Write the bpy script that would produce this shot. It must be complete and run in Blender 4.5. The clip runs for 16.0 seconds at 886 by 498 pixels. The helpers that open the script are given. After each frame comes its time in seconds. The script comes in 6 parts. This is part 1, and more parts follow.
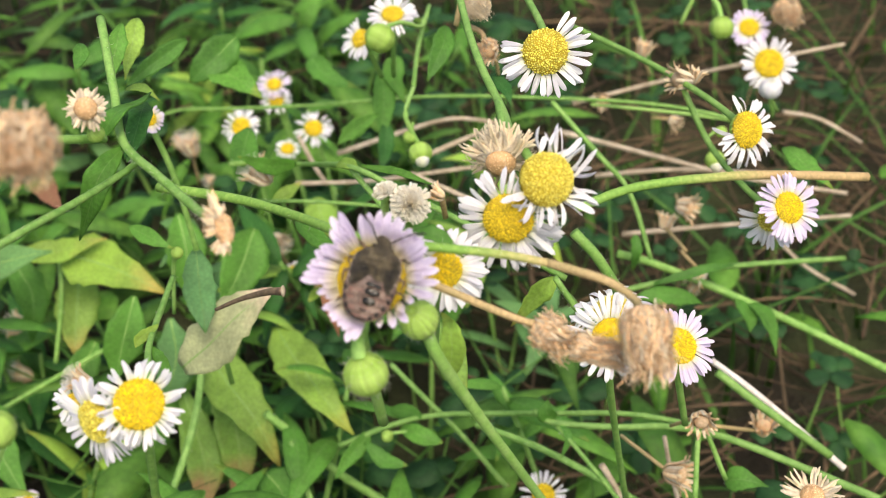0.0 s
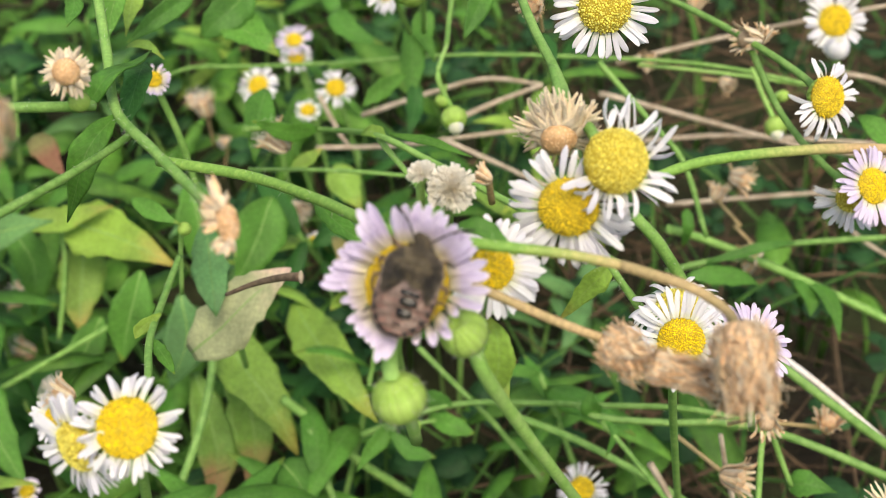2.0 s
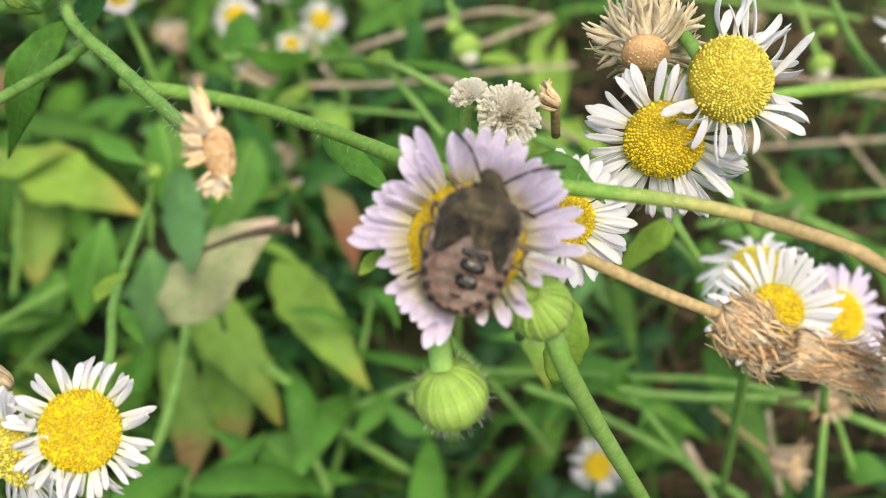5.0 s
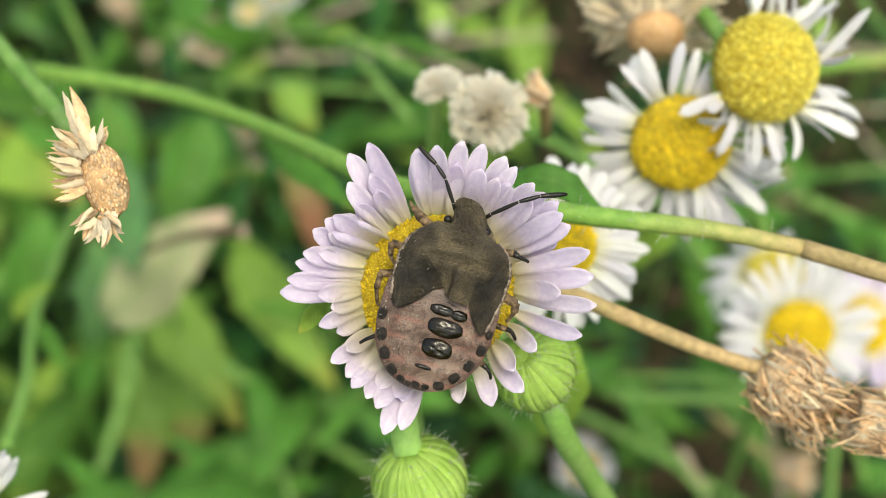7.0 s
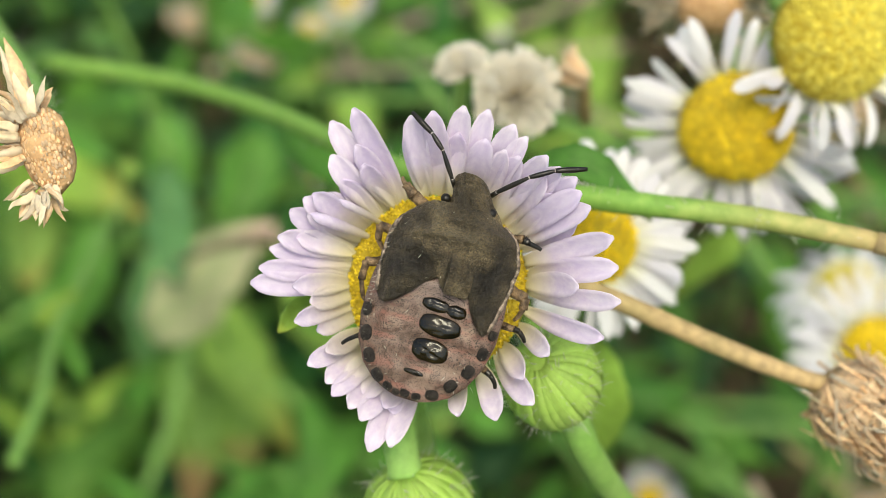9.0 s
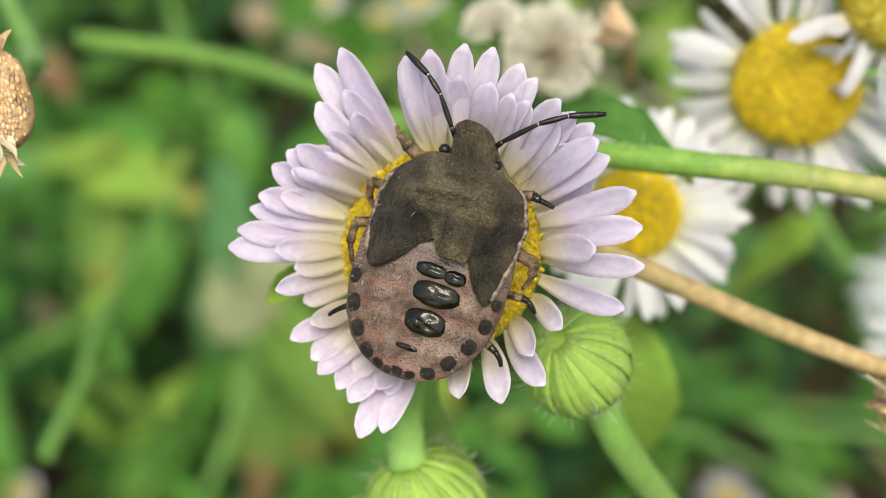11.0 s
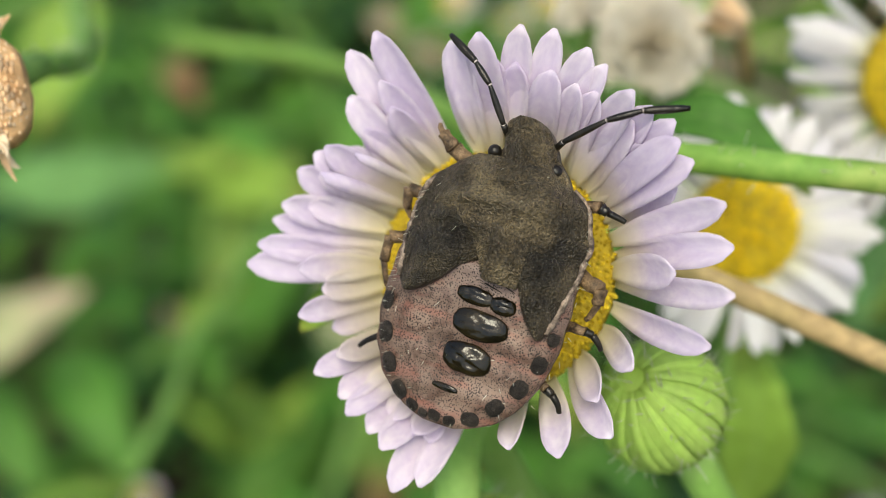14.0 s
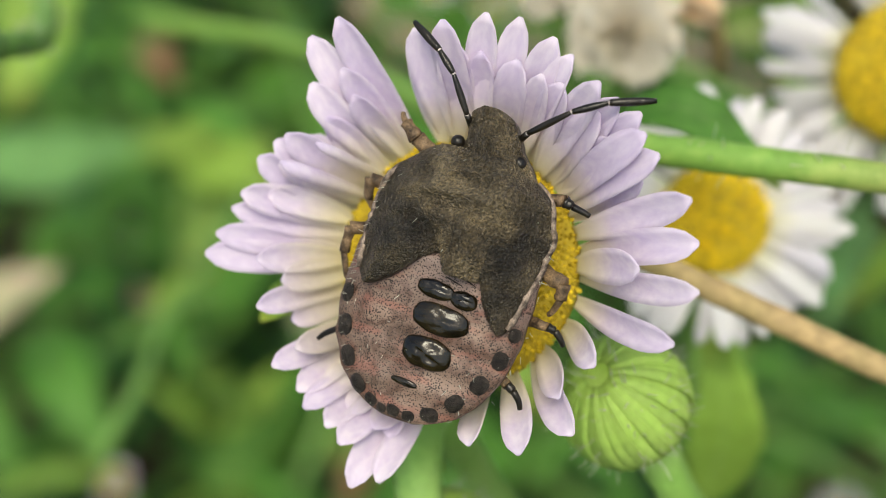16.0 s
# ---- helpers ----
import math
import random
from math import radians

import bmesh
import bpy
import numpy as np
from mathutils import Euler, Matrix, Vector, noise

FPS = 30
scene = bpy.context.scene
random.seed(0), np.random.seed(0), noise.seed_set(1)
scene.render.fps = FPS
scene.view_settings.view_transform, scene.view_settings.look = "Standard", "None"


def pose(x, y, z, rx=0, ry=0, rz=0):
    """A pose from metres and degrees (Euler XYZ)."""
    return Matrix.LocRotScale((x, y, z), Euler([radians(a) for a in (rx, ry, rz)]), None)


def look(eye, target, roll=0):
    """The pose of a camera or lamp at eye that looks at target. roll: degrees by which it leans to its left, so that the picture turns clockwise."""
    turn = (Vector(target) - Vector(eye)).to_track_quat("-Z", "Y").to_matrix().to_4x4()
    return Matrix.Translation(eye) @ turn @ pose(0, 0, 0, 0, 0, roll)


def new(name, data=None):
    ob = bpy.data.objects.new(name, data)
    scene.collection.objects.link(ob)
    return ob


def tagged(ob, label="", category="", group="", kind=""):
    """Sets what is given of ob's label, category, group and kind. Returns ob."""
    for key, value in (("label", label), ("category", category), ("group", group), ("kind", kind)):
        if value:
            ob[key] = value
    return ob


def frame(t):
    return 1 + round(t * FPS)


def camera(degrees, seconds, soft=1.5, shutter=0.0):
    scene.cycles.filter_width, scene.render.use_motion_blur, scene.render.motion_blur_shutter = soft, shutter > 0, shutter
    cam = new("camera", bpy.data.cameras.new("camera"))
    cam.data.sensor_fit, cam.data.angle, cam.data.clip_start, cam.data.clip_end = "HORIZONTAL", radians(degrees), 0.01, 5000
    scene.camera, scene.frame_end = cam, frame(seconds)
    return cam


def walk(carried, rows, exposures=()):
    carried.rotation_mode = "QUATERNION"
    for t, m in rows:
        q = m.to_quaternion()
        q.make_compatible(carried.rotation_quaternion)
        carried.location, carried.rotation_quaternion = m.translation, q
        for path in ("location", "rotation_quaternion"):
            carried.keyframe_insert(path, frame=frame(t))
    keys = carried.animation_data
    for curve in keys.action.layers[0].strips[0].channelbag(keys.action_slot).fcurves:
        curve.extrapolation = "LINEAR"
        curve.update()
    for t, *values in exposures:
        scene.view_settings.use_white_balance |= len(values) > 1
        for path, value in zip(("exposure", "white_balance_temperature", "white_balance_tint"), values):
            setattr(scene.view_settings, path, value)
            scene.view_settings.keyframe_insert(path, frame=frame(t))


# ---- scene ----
# Picture axes: x to the right, y up the picture, z towards the lens, in millimetres round the shield bug.
MM = 0.001
PITCH = radians(45)
HEIGHT = 0.19
TURN = Matrix(((1, 0, 0), (0, math.sin(PITCH), -math.cos(PITCH)), (0, math.cos(PITCH), math.sin(PITCH))))
FRAME = Matrix.Translation((0, 0, HEIGHT)) @ TURN.to_4x4()


def at(x, y, z):
    """World place of a point given in millimetres on the picture axes."""
    return FRAME @ (Vector((x, y, z)) * MM)


def eye(x, y, z, rx, ry, rz):
    """Camera pose: millimetres on the picture axes, and a turn vector in degrees."""
    v = Vector((rx, ry, rz))
    turn = Matrix.Rotation(radians(v.length), 4, v.normalized()) if v.length > 1e-6 else Matrix.Identity(4)
    return Matrix.Translation(at(x, y, z)) @ TURN.to_4x4() @ turn


# ---- camera ----
cam = camera(40.00, 16.0, soft=0.8)
walk(cam, [
    (0.0, eye(6.916, -5.981, 120.710, 4.125, 0.274, -3.111)),
    (0.5, eye(8.821, -4.326, 113.908, 3.497, 0.509, -2.892)),
    (1.0, eye(7.592, -3.042, 109.979, 3.078, 0.785, -2.793)),
    (1.5, eye(4.682, -0.972, 103.794, 2.520, 0.934, -2.749)),
    (2.0, eye(4.494, -0.614, 98.750, 2.053, 1.284, -2.568)),
    (2.5, eye(3.905, 0.152, 96.583, 1.625, 1.271, -2.476)),
    (3.0, eye(6.164, 0.612, 91.511, 1.404, 1.670, -2.465)),
    (3.5, eye(3.754, 0.990, 88.845, 1.063, 1.512, -2.272)),
    (4.0, eye(0.944, -0.004, 83.385, 0.806, 1.365, -1.997)),
    (6.5, eye(-3.744, 3.402, 56.696, -1.768, -2.204, -2.662)),
    (7.0, eye(-1.681, 4.032, 53.795, -1.941, -1.293, -2.817)),
    (7.5, eye(-0.664, 4.042, 51.650, -2.012, -0.198, -2.643)),
    (8.0, eye(0.900, 2.984, 49.456, -1.512, 0.860, -2.738)),
    (8.5, eye(1.057, 2.562, 47.375, -0.921, 1.711, -2.753)),
    (9.0, eye(1.507, 1.977, 45.562, -0.532, 2.413, -2.258)),
    (11.5, eye(4.371, 0.403, 38.589, -0.070, 7.881, -2.169)),
    (12.0, eye(4.758, 0.745, 37.446, 0.146, 9.284, -1.871)),
    (12.5, eye(6.233, 0.815, 36.452, 0.516, 10.429, -1.885)),
    (13.0, eye(6.701, 0.668, 35.923, 1.012, 11.741, -2.036)),
    (13.5, eye(7.062, 0.452, 34.403, 1.002, 12.537, -2.092)),
    (14.0, eye(5.861, 0.492, 32.896, 0.425, 13.123, -1.572)),
    (14.5, eye(6.534, 0.120, 31.662, 0.611, 13.068, -1.049)),
    (15.0, eye(6.594, 0.102, 31.741, 0.612, 12.974, -1.166)),
    (15.5, eye(5.869, 0.453, 31.940, 0.352, 13.191, -0.888)),
    (16.0, eye(6.192, 0.764, 32.143, -0.356, 12.148, -0.820)),
], exposures=[(0.0, 0.19, 7250, 9), (1.5, 0.1, 7250, 8), (4.0, 0.05, 7250, 7), (6.5, 0.02, 7300, -2), (9.0, 0.0, 7250, -1), (11.5, -0.0, 7150, 0), (13.0, -0.04, 7100, 1), (14.0, -0.11, 7100, 1), (16.0, -0.13, 7100, 2)])
focus = new("focus_mark")
focus.empty_display_size = 0.002
cam.data.dof.use_dof = True
cam.data.dof.focus_object = focus
cam.data.dof.aperture_fstop = cam.data.lens / 1.25  # an opening of 1.25 mm
cam.data.dof.aperture_blades = 0

# ---- world and sun ----
world = bpy.data.worlds.new("sky")
scene.world = world
world.use_nodes = True
sky = world.node_tree.nodes.new("ShaderNodeTexSky")
sky.sky_type = "NISHITA"
sky.sun_disc = False
sky.sun_elevation = radians(63)
sky.sun_rotation = radians(163)
sky.air_density, sky.dust_density = 1.0, 4.0
bg = world.node_tree.nodes["Background"]
bg.inputs["Strength"].default_value = 0.22
world.node_tree.links.new(sky.outputs[0], bg.inputs["Color"])
sun = new("sun", bpy.data.lights.new("sun", "SUN"))
sun.data.energy = 1.7
sun.data.angle = radians(26)
sun.data.color = (1.0, 0.95, 0.86)
sun.matrix_world = look((0.25, -0.82, 2.05), (0, 0, 0.1))


# ---- materials ----
def nodes_of(name):
    m = bpy.data.materials.new(name)
    m.use_nodes = True
    nt = m.node_tree
    return m, nt, nt.nodes["Principled BSDF"], nt.nodes["Material Output"]


def ramp(nt, fac, stops):
    r = nt.nodes.new("ShaderNodeValToRGB")
    r.color_ramp.elements[0].position, r.color_ramp.elements[0].color = stops[0][0], (*stops[0][1], 1)
    r.color_ramp.elements[1].position, r.color_ramp.elements[1].color = stops[-1][0], (*stops[-1][1], 1)
    for p, c in stops[1:-1]:
        e = r.color_ramp.elements.new(p)
        e.color = (*c, 1)
    nt.links.new(fac, r.inputs[0])
    return r.outputs[0]


def noise_of(nt, scale, detail=4.0, coord="Object", stretch=None):
    tc = nt.nodes.new("ShaderNodeTexCoord")
    src = tc.outputs[coord]
    if stretch:
        mp = nt.nodes.new("ShaderNodeMapping")
        mp.inputs["Scale"].default_value = stretch
        nt.links.new(src, mp.inputs[0])
        src = mp.outputs[0]
    n = nt.nodes.new("ShaderNodeTexNoise")
    n.inputs["Scale"].default_value = scale
    n.inputs["Detail"].default_value = detail
    nt.links.new(src, n.inputs["Vector"])
    return n.outputs[0]


def mixed(nt, fac, a, b, mode="MIX"):
    m = nt.nodes.new("ShaderNodeMix")
    m.data_type, m.blend_type = "RGBA", mode
    for sock, v in ((m.inputs[0], fac), (m.inputs[6], a), (m.inputs[7], b)):
        if isinstance(v, bpy.types.NodeSocket):
            nt.links.new(v, sock)
        else:
            sock.default_value = v if isinstance(v, float) else (*v, 1)
    return m.outputs[2]


def bumped(nt, bsdf, height, strength, distance):
    b = nt.nodes.new("ShaderNodeBump")
    b.inputs["Strength"].default_value = strength
    b.inputs["Distance"].default_value = distance
    nt.links.new(height, b.inputs["Height"])
    nt.links.new(b.outputs[0], bsdf.inputs["Normal"])


def thin(nt, bsdf, out, colour, share):
    """Lets part of the light through, as a leaf or a petal does."""
    tr = nt.nodes.new("ShaderNodeBsdfTranslucent")
    if isinstance(colour, bpy.types.NodeSocket):
        nt.links.new(colour, tr.inputs["Color"])
    else:
        tr.inputs["Color"].default_value = (*colour, 1)
    mx = nt.nodes.new("ShaderNodeMixShader")
    mx.inputs[0].default_value = share
    nt.links.new(bsdf.outputs[0], mx.inputs[1])
    nt.links.new(tr.outputs[0], mx.inputs[2])
    nt.links.new(mx.outputs[0], out.inputs["Surface"])


def surface(name, low, high, scale, rough=0.6, fine=6.0, bump=0.4, depth=0.00005, through_share=0.0, per=0.0, stretch=None, grit=0.25, gloss=0.3):
    """Two-scale mottled surface: broad patches from low to high, fine grain over it."""
    m, nt, bsdf, out = nodes_of(name)
    broad, grain = noise_of(nt, scale, 3.0, stretch=stretch), noise_of(nt, scale * fine, 5.0, stretch=stretch)
    col = ramp(nt, broad, [(0.32, low), (0.68, high)])
    tone = ramp(nt, grain, [(0.3, (1 - grit,) * 3), (0.7, (1 + grit * 0.6,) * 3)])
    col = mixed(nt, 1.0, col, tone, "MULTIPLY")
    if per:
        info = nt.nodes.new("ShaderNodeObjectInfo")
        isl = nt.nodes.new("ShaderNodeNewGeometry")
        add = nt.nodes.new("ShaderNodeMath")
        add.operation = "ADD"
        nt.links.new(info.outputs["Random"], add.inputs[0])
        nt.links.new(isl.outputs["Random Per Island"], add.inputs[1])
        fr = nt.nodes.new("ShaderNodeMath")
        fr.operation = "FRACT"
        nt.links.new(add.outputs[0], fr.inputs[0])
        col = mixed(nt, 1.0, col, ramp(nt, fr.outputs[0], [(0.0, (1 - per,) * 3), (1.0, (1 + per, 1 + per, 1 + per * 0.6))]), "MULTIPLY")
    nt.links.new(col, bsdf.inputs["Base Color"])
    bsdf.inputs["Roughness"].default_value = rough
    bsdf.inputs["Specular IOR Level"].default_value = gloss
    if bump:
        bumped(nt, bsdf, grain, bump, depth)
    if through_share:
        thin(nt, bsdf, out, col, through_share)
    return m


def petal_material(name, low, high, base, claw=0.3):
    """Ray floret: fine streaks along it, paler greenish yellow at the claw."""
    m, nt, bsdf, out = nodes_of(name)
    tc = nt.nodes.new("ShaderNodeTexCoord")
    sep = nt.nodes.new("ShaderNodeSeparateXYZ")
    nt.links.new(tc.outputs["Object"], sep.inputs[0])
    streak = noise_of(nt, 3500.0, 4.0, stretch=(0.08, 1, 1))
    info = nt.nodes.new("ShaderNodeObjectInfo")
    col = ramp(nt, streak, [(0.3, low), (0.7, high)])
    mm = nt.nodes.new("ShaderNodeMath")
    mm.operation = "MULTIPLY"
    mm.inputs[1].default_value = 1000 / 4.0
    nt.links.new(sep.outputs[0], mm.inputs[0])
    col = mixed(nt, ramp(nt, mm.outputs[0], [(0.02, (0, 0, 0)), (claw, (1, 1, 1))]), base, col)
    col = mixed(nt, 1.0, col, ramp(nt, info.outputs["Random"], [(0.0, (0.9, 0.88, 0.94)), (1.0, (1.04, 1.04, 1.02))]), "MULTIPLY")
    nt.links.new(col, bsdf.inputs["Base Color"])
    bsdf.inputs["Roughness"].default_value = 0.6
    bsdf.inputs["Specular IOR Level"].default_value = 0.3
    bumped(nt, bsdf, streak, 0.3, 0.00005)
    thin(nt, bsdf, out, col, 0.3)
    return m


def leaf_material(name, body, edge, edge_from=0.75, vein=(0.2, 0.34, 0.09), rough=0.5):
    """Leaf: midrib and side veins along the blade's own UV, mottled body, another colour near the margin and tip."""
    m, nt, bsdf, out = nodes_of(name)
    uv = nt.nodes.new("ShaderNodeUVMap")
    sep = nt.nodes.new("ShaderNodeSeparateXYZ")
    nt.links.new(uv.outputs[0], sep.inputs[0])

    def calc(op, a, b):
        n = nt.nodes.new("ShaderNodeMath")
        n.operation = op
        for s, v in ((n.inputs[0], a), (n.inputs[1], b)):
            if isinstance(v, bpy.types.NodeSocket):
                nt.links.new(v, s)
            else:
                s.default_value = v
        return n.outputs[0]

    across = calc("ABSOLUTE", calc("SUBTRACT", sep.outputs[0], 0.5), 0.0)
    info = nt.nodes.new("ShaderNodeObjectInfo")
    broad = noise_of(nt, 130.0, 3.0)
    fine = noise_of(nt, 1500.0, 5.0)
    col = ramp(nt, broad, [(0.3, tuple(c * 0.72 for c in body)), (0.7, tuple(min(1, c * 1.25) for c in body))])
    rim = calc("ADD", calc("MULTIPLY", sep.outputs[1], 0.75), calc("MULTIPLY", broad, 0.5))
    col = mixed(nt, ramp(nt, rim, [(edge_from, (0, 0, 0)), (min(1.0, edge_from + 0.22), (1, 1, 1))]), col, edge)
    side = nt.nodes.new("ShaderNodeMath")
    side.operation = "SINE"
    nt.links.new(calc("MULTIPLY", calc("SUBTRACT", sep.outputs[1], calc("ADD", calc("MULTIPLY", across, 0.5), calc("MULTIPLY", broad, 0.12))), 58.0), side.inputs[0])
    veins = ramp(nt, side.outputs[0], [(0.9, (0, 0, 0)), (1.0, (0.28, 0.28, 0.28))])
    col = mixed(nt, veins, col, vein)
    col = mixed(nt, ramp(nt, across, [(0.0, (0.6, 0.6, 0.6)), (0.03, (0, 0, 0))]), col, vein)
    col = mixed(nt, 1.0, col, ramp(nt, fine, [(0.3, (0.8, 0.8, 0.8)), (0.7, (1.12, 1.12, 1.12))]), "MULTIPLY")
    col = mixed(nt, 1.0, col, ramp(nt, info.outputs["Random"], [(0.0, (0.82, 0.85, 0.85)), (1.0, (1.18, 1.12, 1.0))]), "MULTIPLY")
    nt.links.new(col, bsdf.inputs["Base Color"])
    bsdf.inputs["Roughness"].default_value = rough
    bsdf.inputs["Specular IOR Level"].default_value = 0.25
    bumped(nt, bsdf, calc("ADD", fine, calc("MULTIPLY", side.outputs[0], 0.35)), 0.3, 0.0001)
    thin(nt, bsdf, out, col, 0.35)
    return m


M_LEAF = leaf_material("leaf_green", (0.11, 0.30, 0.048), (0.22, 0.36, 0.06), 0.95, (0.2, 0.38, 0.108))
M_LEAF_PALE = leaf_material("leaf_light_green", (0.30, 0.50, 0.09), (0.40, 0.48, 0.084), 0.85, (0.36, 0.54, 0.18))
M_LEAF_DARK = leaf_material("leaf_dark_green", (0.05, 0.18, 0.036), (0.09, 0.24, 0.048), 0.95, (0.12, 0.28, 0.084))
M_LEAF_BLUE = leaf_material("leaf_blue_green", (0.15, 0.34, 0.12), (0.16, 0.34, 0.096), 0.95)
M_LEAF_YELLOW = leaf_material("leaf_yellowing", (0.28, 0.46, 0.08), (0.52, 0.44, 0.108), 0.78, (0.34, 0.48, 0.144))
M_LEAF_BROWN = leaf_material("leaf_browning", (0.20, 0.38, 0.072), (0.46, 0.28, 0.144), 0.72, (0.32, 0.44, 0.144))
M_LEAF_PINK = leaf_material("leaf_faded_pink", (0.58, 0.62, 0.36), (0.76, 0.56, 0.48), 0.74, (0.5, 0.6, 0.36))
M_LEAF_RED = leaf_material("leaf_reddened", (0.24, 0.23, 0.09), (0.31, 0.15, 0.09), 0.5, (0.3, 0.22, 0.1))
M_STEM = surface("stem_green", (0.14, 0.30, 0.06), (0.24, 0.42, 0.108), 500, 0.55, bump=0.4, grit=0.2, per=0.12)
M_STEM_PALE = surface("stem_light_green", (0.24, 0.46, 0.096), (0.34, 0.54, 0.156), 400, 0.6, grit=0.15)


def fading_stem(name, start, end):
    """Green stem turning tan along its own x, between two distances in metres."""
    m, nt, bsdf, out = nodes_of(name)
    tc = nt.nodes.new("ShaderNodeTexCoord")
    sep = nt.nodes.new("ShaderNodeSeparateXYZ")
    nt.links.new(tc.outputs["Object"], sep.inputs[0])
    rng = nt.nodes.new("ShaderNodeMapRange")
    rng.inputs["From Min"].default_value, rng.inputs["From Max"].default_value = start, end
    nt.links.new(sep.outputs[0], rng.inputs["Value"])
    grain = noise_of(nt, 1500.0, 4.0)
    add = nt.nodes.new("ShaderNodeMath")
    add.operation = "MULTIPLY_ADD"
    add.inputs[1].default_value, add.inputs[2].default_value = 0.5, -0.25
    nt.links.new(grain, add.inputs[0])
    tot = nt.nodes.new("ShaderNodeMath")
    nt.links.new(rng.outputs[0], tot.inputs[0])
    nt.links.new(add.outputs[0], tot.inputs[1])
    col = ramp(nt, tot.outputs[0], [(0.0, (0.20, 0.38, 0.07)), (0.45, (0.36, 0.40, 0.12)), (1.0, (0.50, 0.35, 0.17))])
    nt.links.new(mixed(nt, 1.0, col, ramp(nt, grain, [(0.3, (0.8, 0.8, 0.8)), (0.7, (1.15, 1.15, 1.15))]), "MULTIPLY"), bsdf.inputs["Base Color"])
    bsdf.inputs["Roughness"].default_value = 0.6
    bsdf.inputs["Specular IOR Level"].default_value = 0.3
    bumped(nt, bsdf, grain, 0.4, 0.00005)
    return m


M_STEM_TAN = surface("stem_tan", (0.34, 0.27, 0.12), (0.50, 0.36, 0.18), 400, 0.7)
M_STRAW = surface("straw", (0.36, 0.28, 0.19), (0.58, 0.48, 0.36), 300, 0.75)
M_STRAW_PALE = surface("bleached_straw", (0.60, 0.52, 0.46), (0.80, 0.74, 0.68), 300, 0.7)
M_TWIG = surface("twig_bark", (0.09, 0.06, 0.04), (0.22, 0.16, 0.10), 900, 0.85, bump=0.8)
M_PETAL_LILAC = petal_material("petal_lilac", (0.72, 0.63, 0.81), (0.88, 0.81, 0.92), (0.84, 0.8, 0.52), 0.34)
M_PETAL_WHITE = petal_material("petal_white", (0.82, 0.82, 0.83), (0.93, 0.93, 0.94), (0.84, 0.84, 0.62))
M_DISC = surface("disc_yellow", (0.72, 0.50, 0.02), (0.86, 0.66, 0.04), 900, 0.6, bump=0.3, per=0.22, grit=0.12)
M_DISC_OLD = surface("disc_yellow_green", (0.62, 0.54, 0.09), (0.80, 0.72, 0.16), 900, 0.6, bump=0.3, per=0.35, grit=0.15)
# Dome under the florets: shade of the gaps is painted into its darker yellow.
M_DISC_GAP_SHADE = surface("disc_floret_gap_shade", (0.38, 0.27, 0.02), (0.52, 0.39, 0.035), 900, 0.8, bump=0.3)
M_DISC_MATT = surface("disc_ochre", (0.46, 0.32, 0.015), (0.72, 0.55, 0.04), 1400, 0.75, bump=0.4, per=0.3, grit=0.25)
M_DISC_ORANGE = surface("disc_golden", (0.80, 0.55, 0.01), (0.90, 0.68, 0.02), 900, 0.6, bump=0.3, per=0.25, grit=0.1)
M_BUD = surface("bud_green", (0.36, 0.58, 0.10), (0.50, 0.72, 0.18), 700, 0.55, bump=0.3, per=0.1, through_share=0.25, grit=0.1)
M_HAIR = surface("pale_hair", (0.6, 0.62, 0.5), (0.75, 0.76, 0.66), 700, 0.6, bump=0, through_share=0.4)
M_DRY = surface("dry_tan", (0.76, 0.50, 0.29), (0.95, 0.74, 0.52), 600, 0.8, bump=0.5, per=0.32, through_share=0.3)
M_DRY_PALE = surface("dry_pale", (0.82, 0.68, 0.49), (0.95, 0.86, 0.71), 600, 0.8, bump=0.4, per=0.2, through_share=0.35, grit=0.15)
M_DRY_CORE = surface("dry_brown", (0.52, 0.30, 0.14), (0.74, 0.47, 0.24), 900, 0.85, bump=0.6)
M_FLUFF = surface("pappus_white", (0.95, 0.90, 0.78), (0.98, 0.96, 0.90), 600, 0.7, bump=0, through_share=0.5, grit=0.03)
M_SOIL = surface("mossy_soil", (0.030, 0.024, 0.015), (0.05, 0.065, 0.022), 25, 0.95, fine=20, bump=1.0, depth=0.002)
M_GRASS = surface("grass_blade", (0.05, 0.15, 0.024), (0.11, 0.25, 0.048), 60, 0.6, bump=0.2, per=0.35, through_share=0.3)
M_CLOVER = surface("clover_leaf", (0.018, 0.075, 0.022), (0.045, 0.135, 0.038), 120, 0.6, bump=0.2, per=0.3, through_share=0.3)
M_UNDER = surface("undergrowth_leaf", (0.06, 0.19, 0.024), (0.15, 0.33, 0.054), 90, 0.6, bump=0.2, per=0.4, through_share=0.3)
M_LITTER = surface("dry_litter", (0.065, 0.042, 0.026), (0.17, 0.115, 0.07), 90, 0.9, bump=0.3, per=0.4)


# ---- geometry helpers, all in millimetres ----
BASE = {}


def thing(name, place, facing=None, label="", category="", group="", kind="", spin=0.0):
    """An empty at a thing's place; its local z looks along facing (picture axes), else its axes are the picture's."""
    ob = new(name)
    ob.empty_display_size = 0.001
    m = Matrix.Translation(at(*place)) @ TURN.to_4x4()
    if facing is not None:
        m = m @ basis((0, 0, 0), facing, (1, 0, 0)) @ Matrix.Rotation(radians(spin), 4, "Z")
    ob.matrix_world = m
    BASE[ob] = Vector(place)
    return tagged(ob, label, category, group, kind)


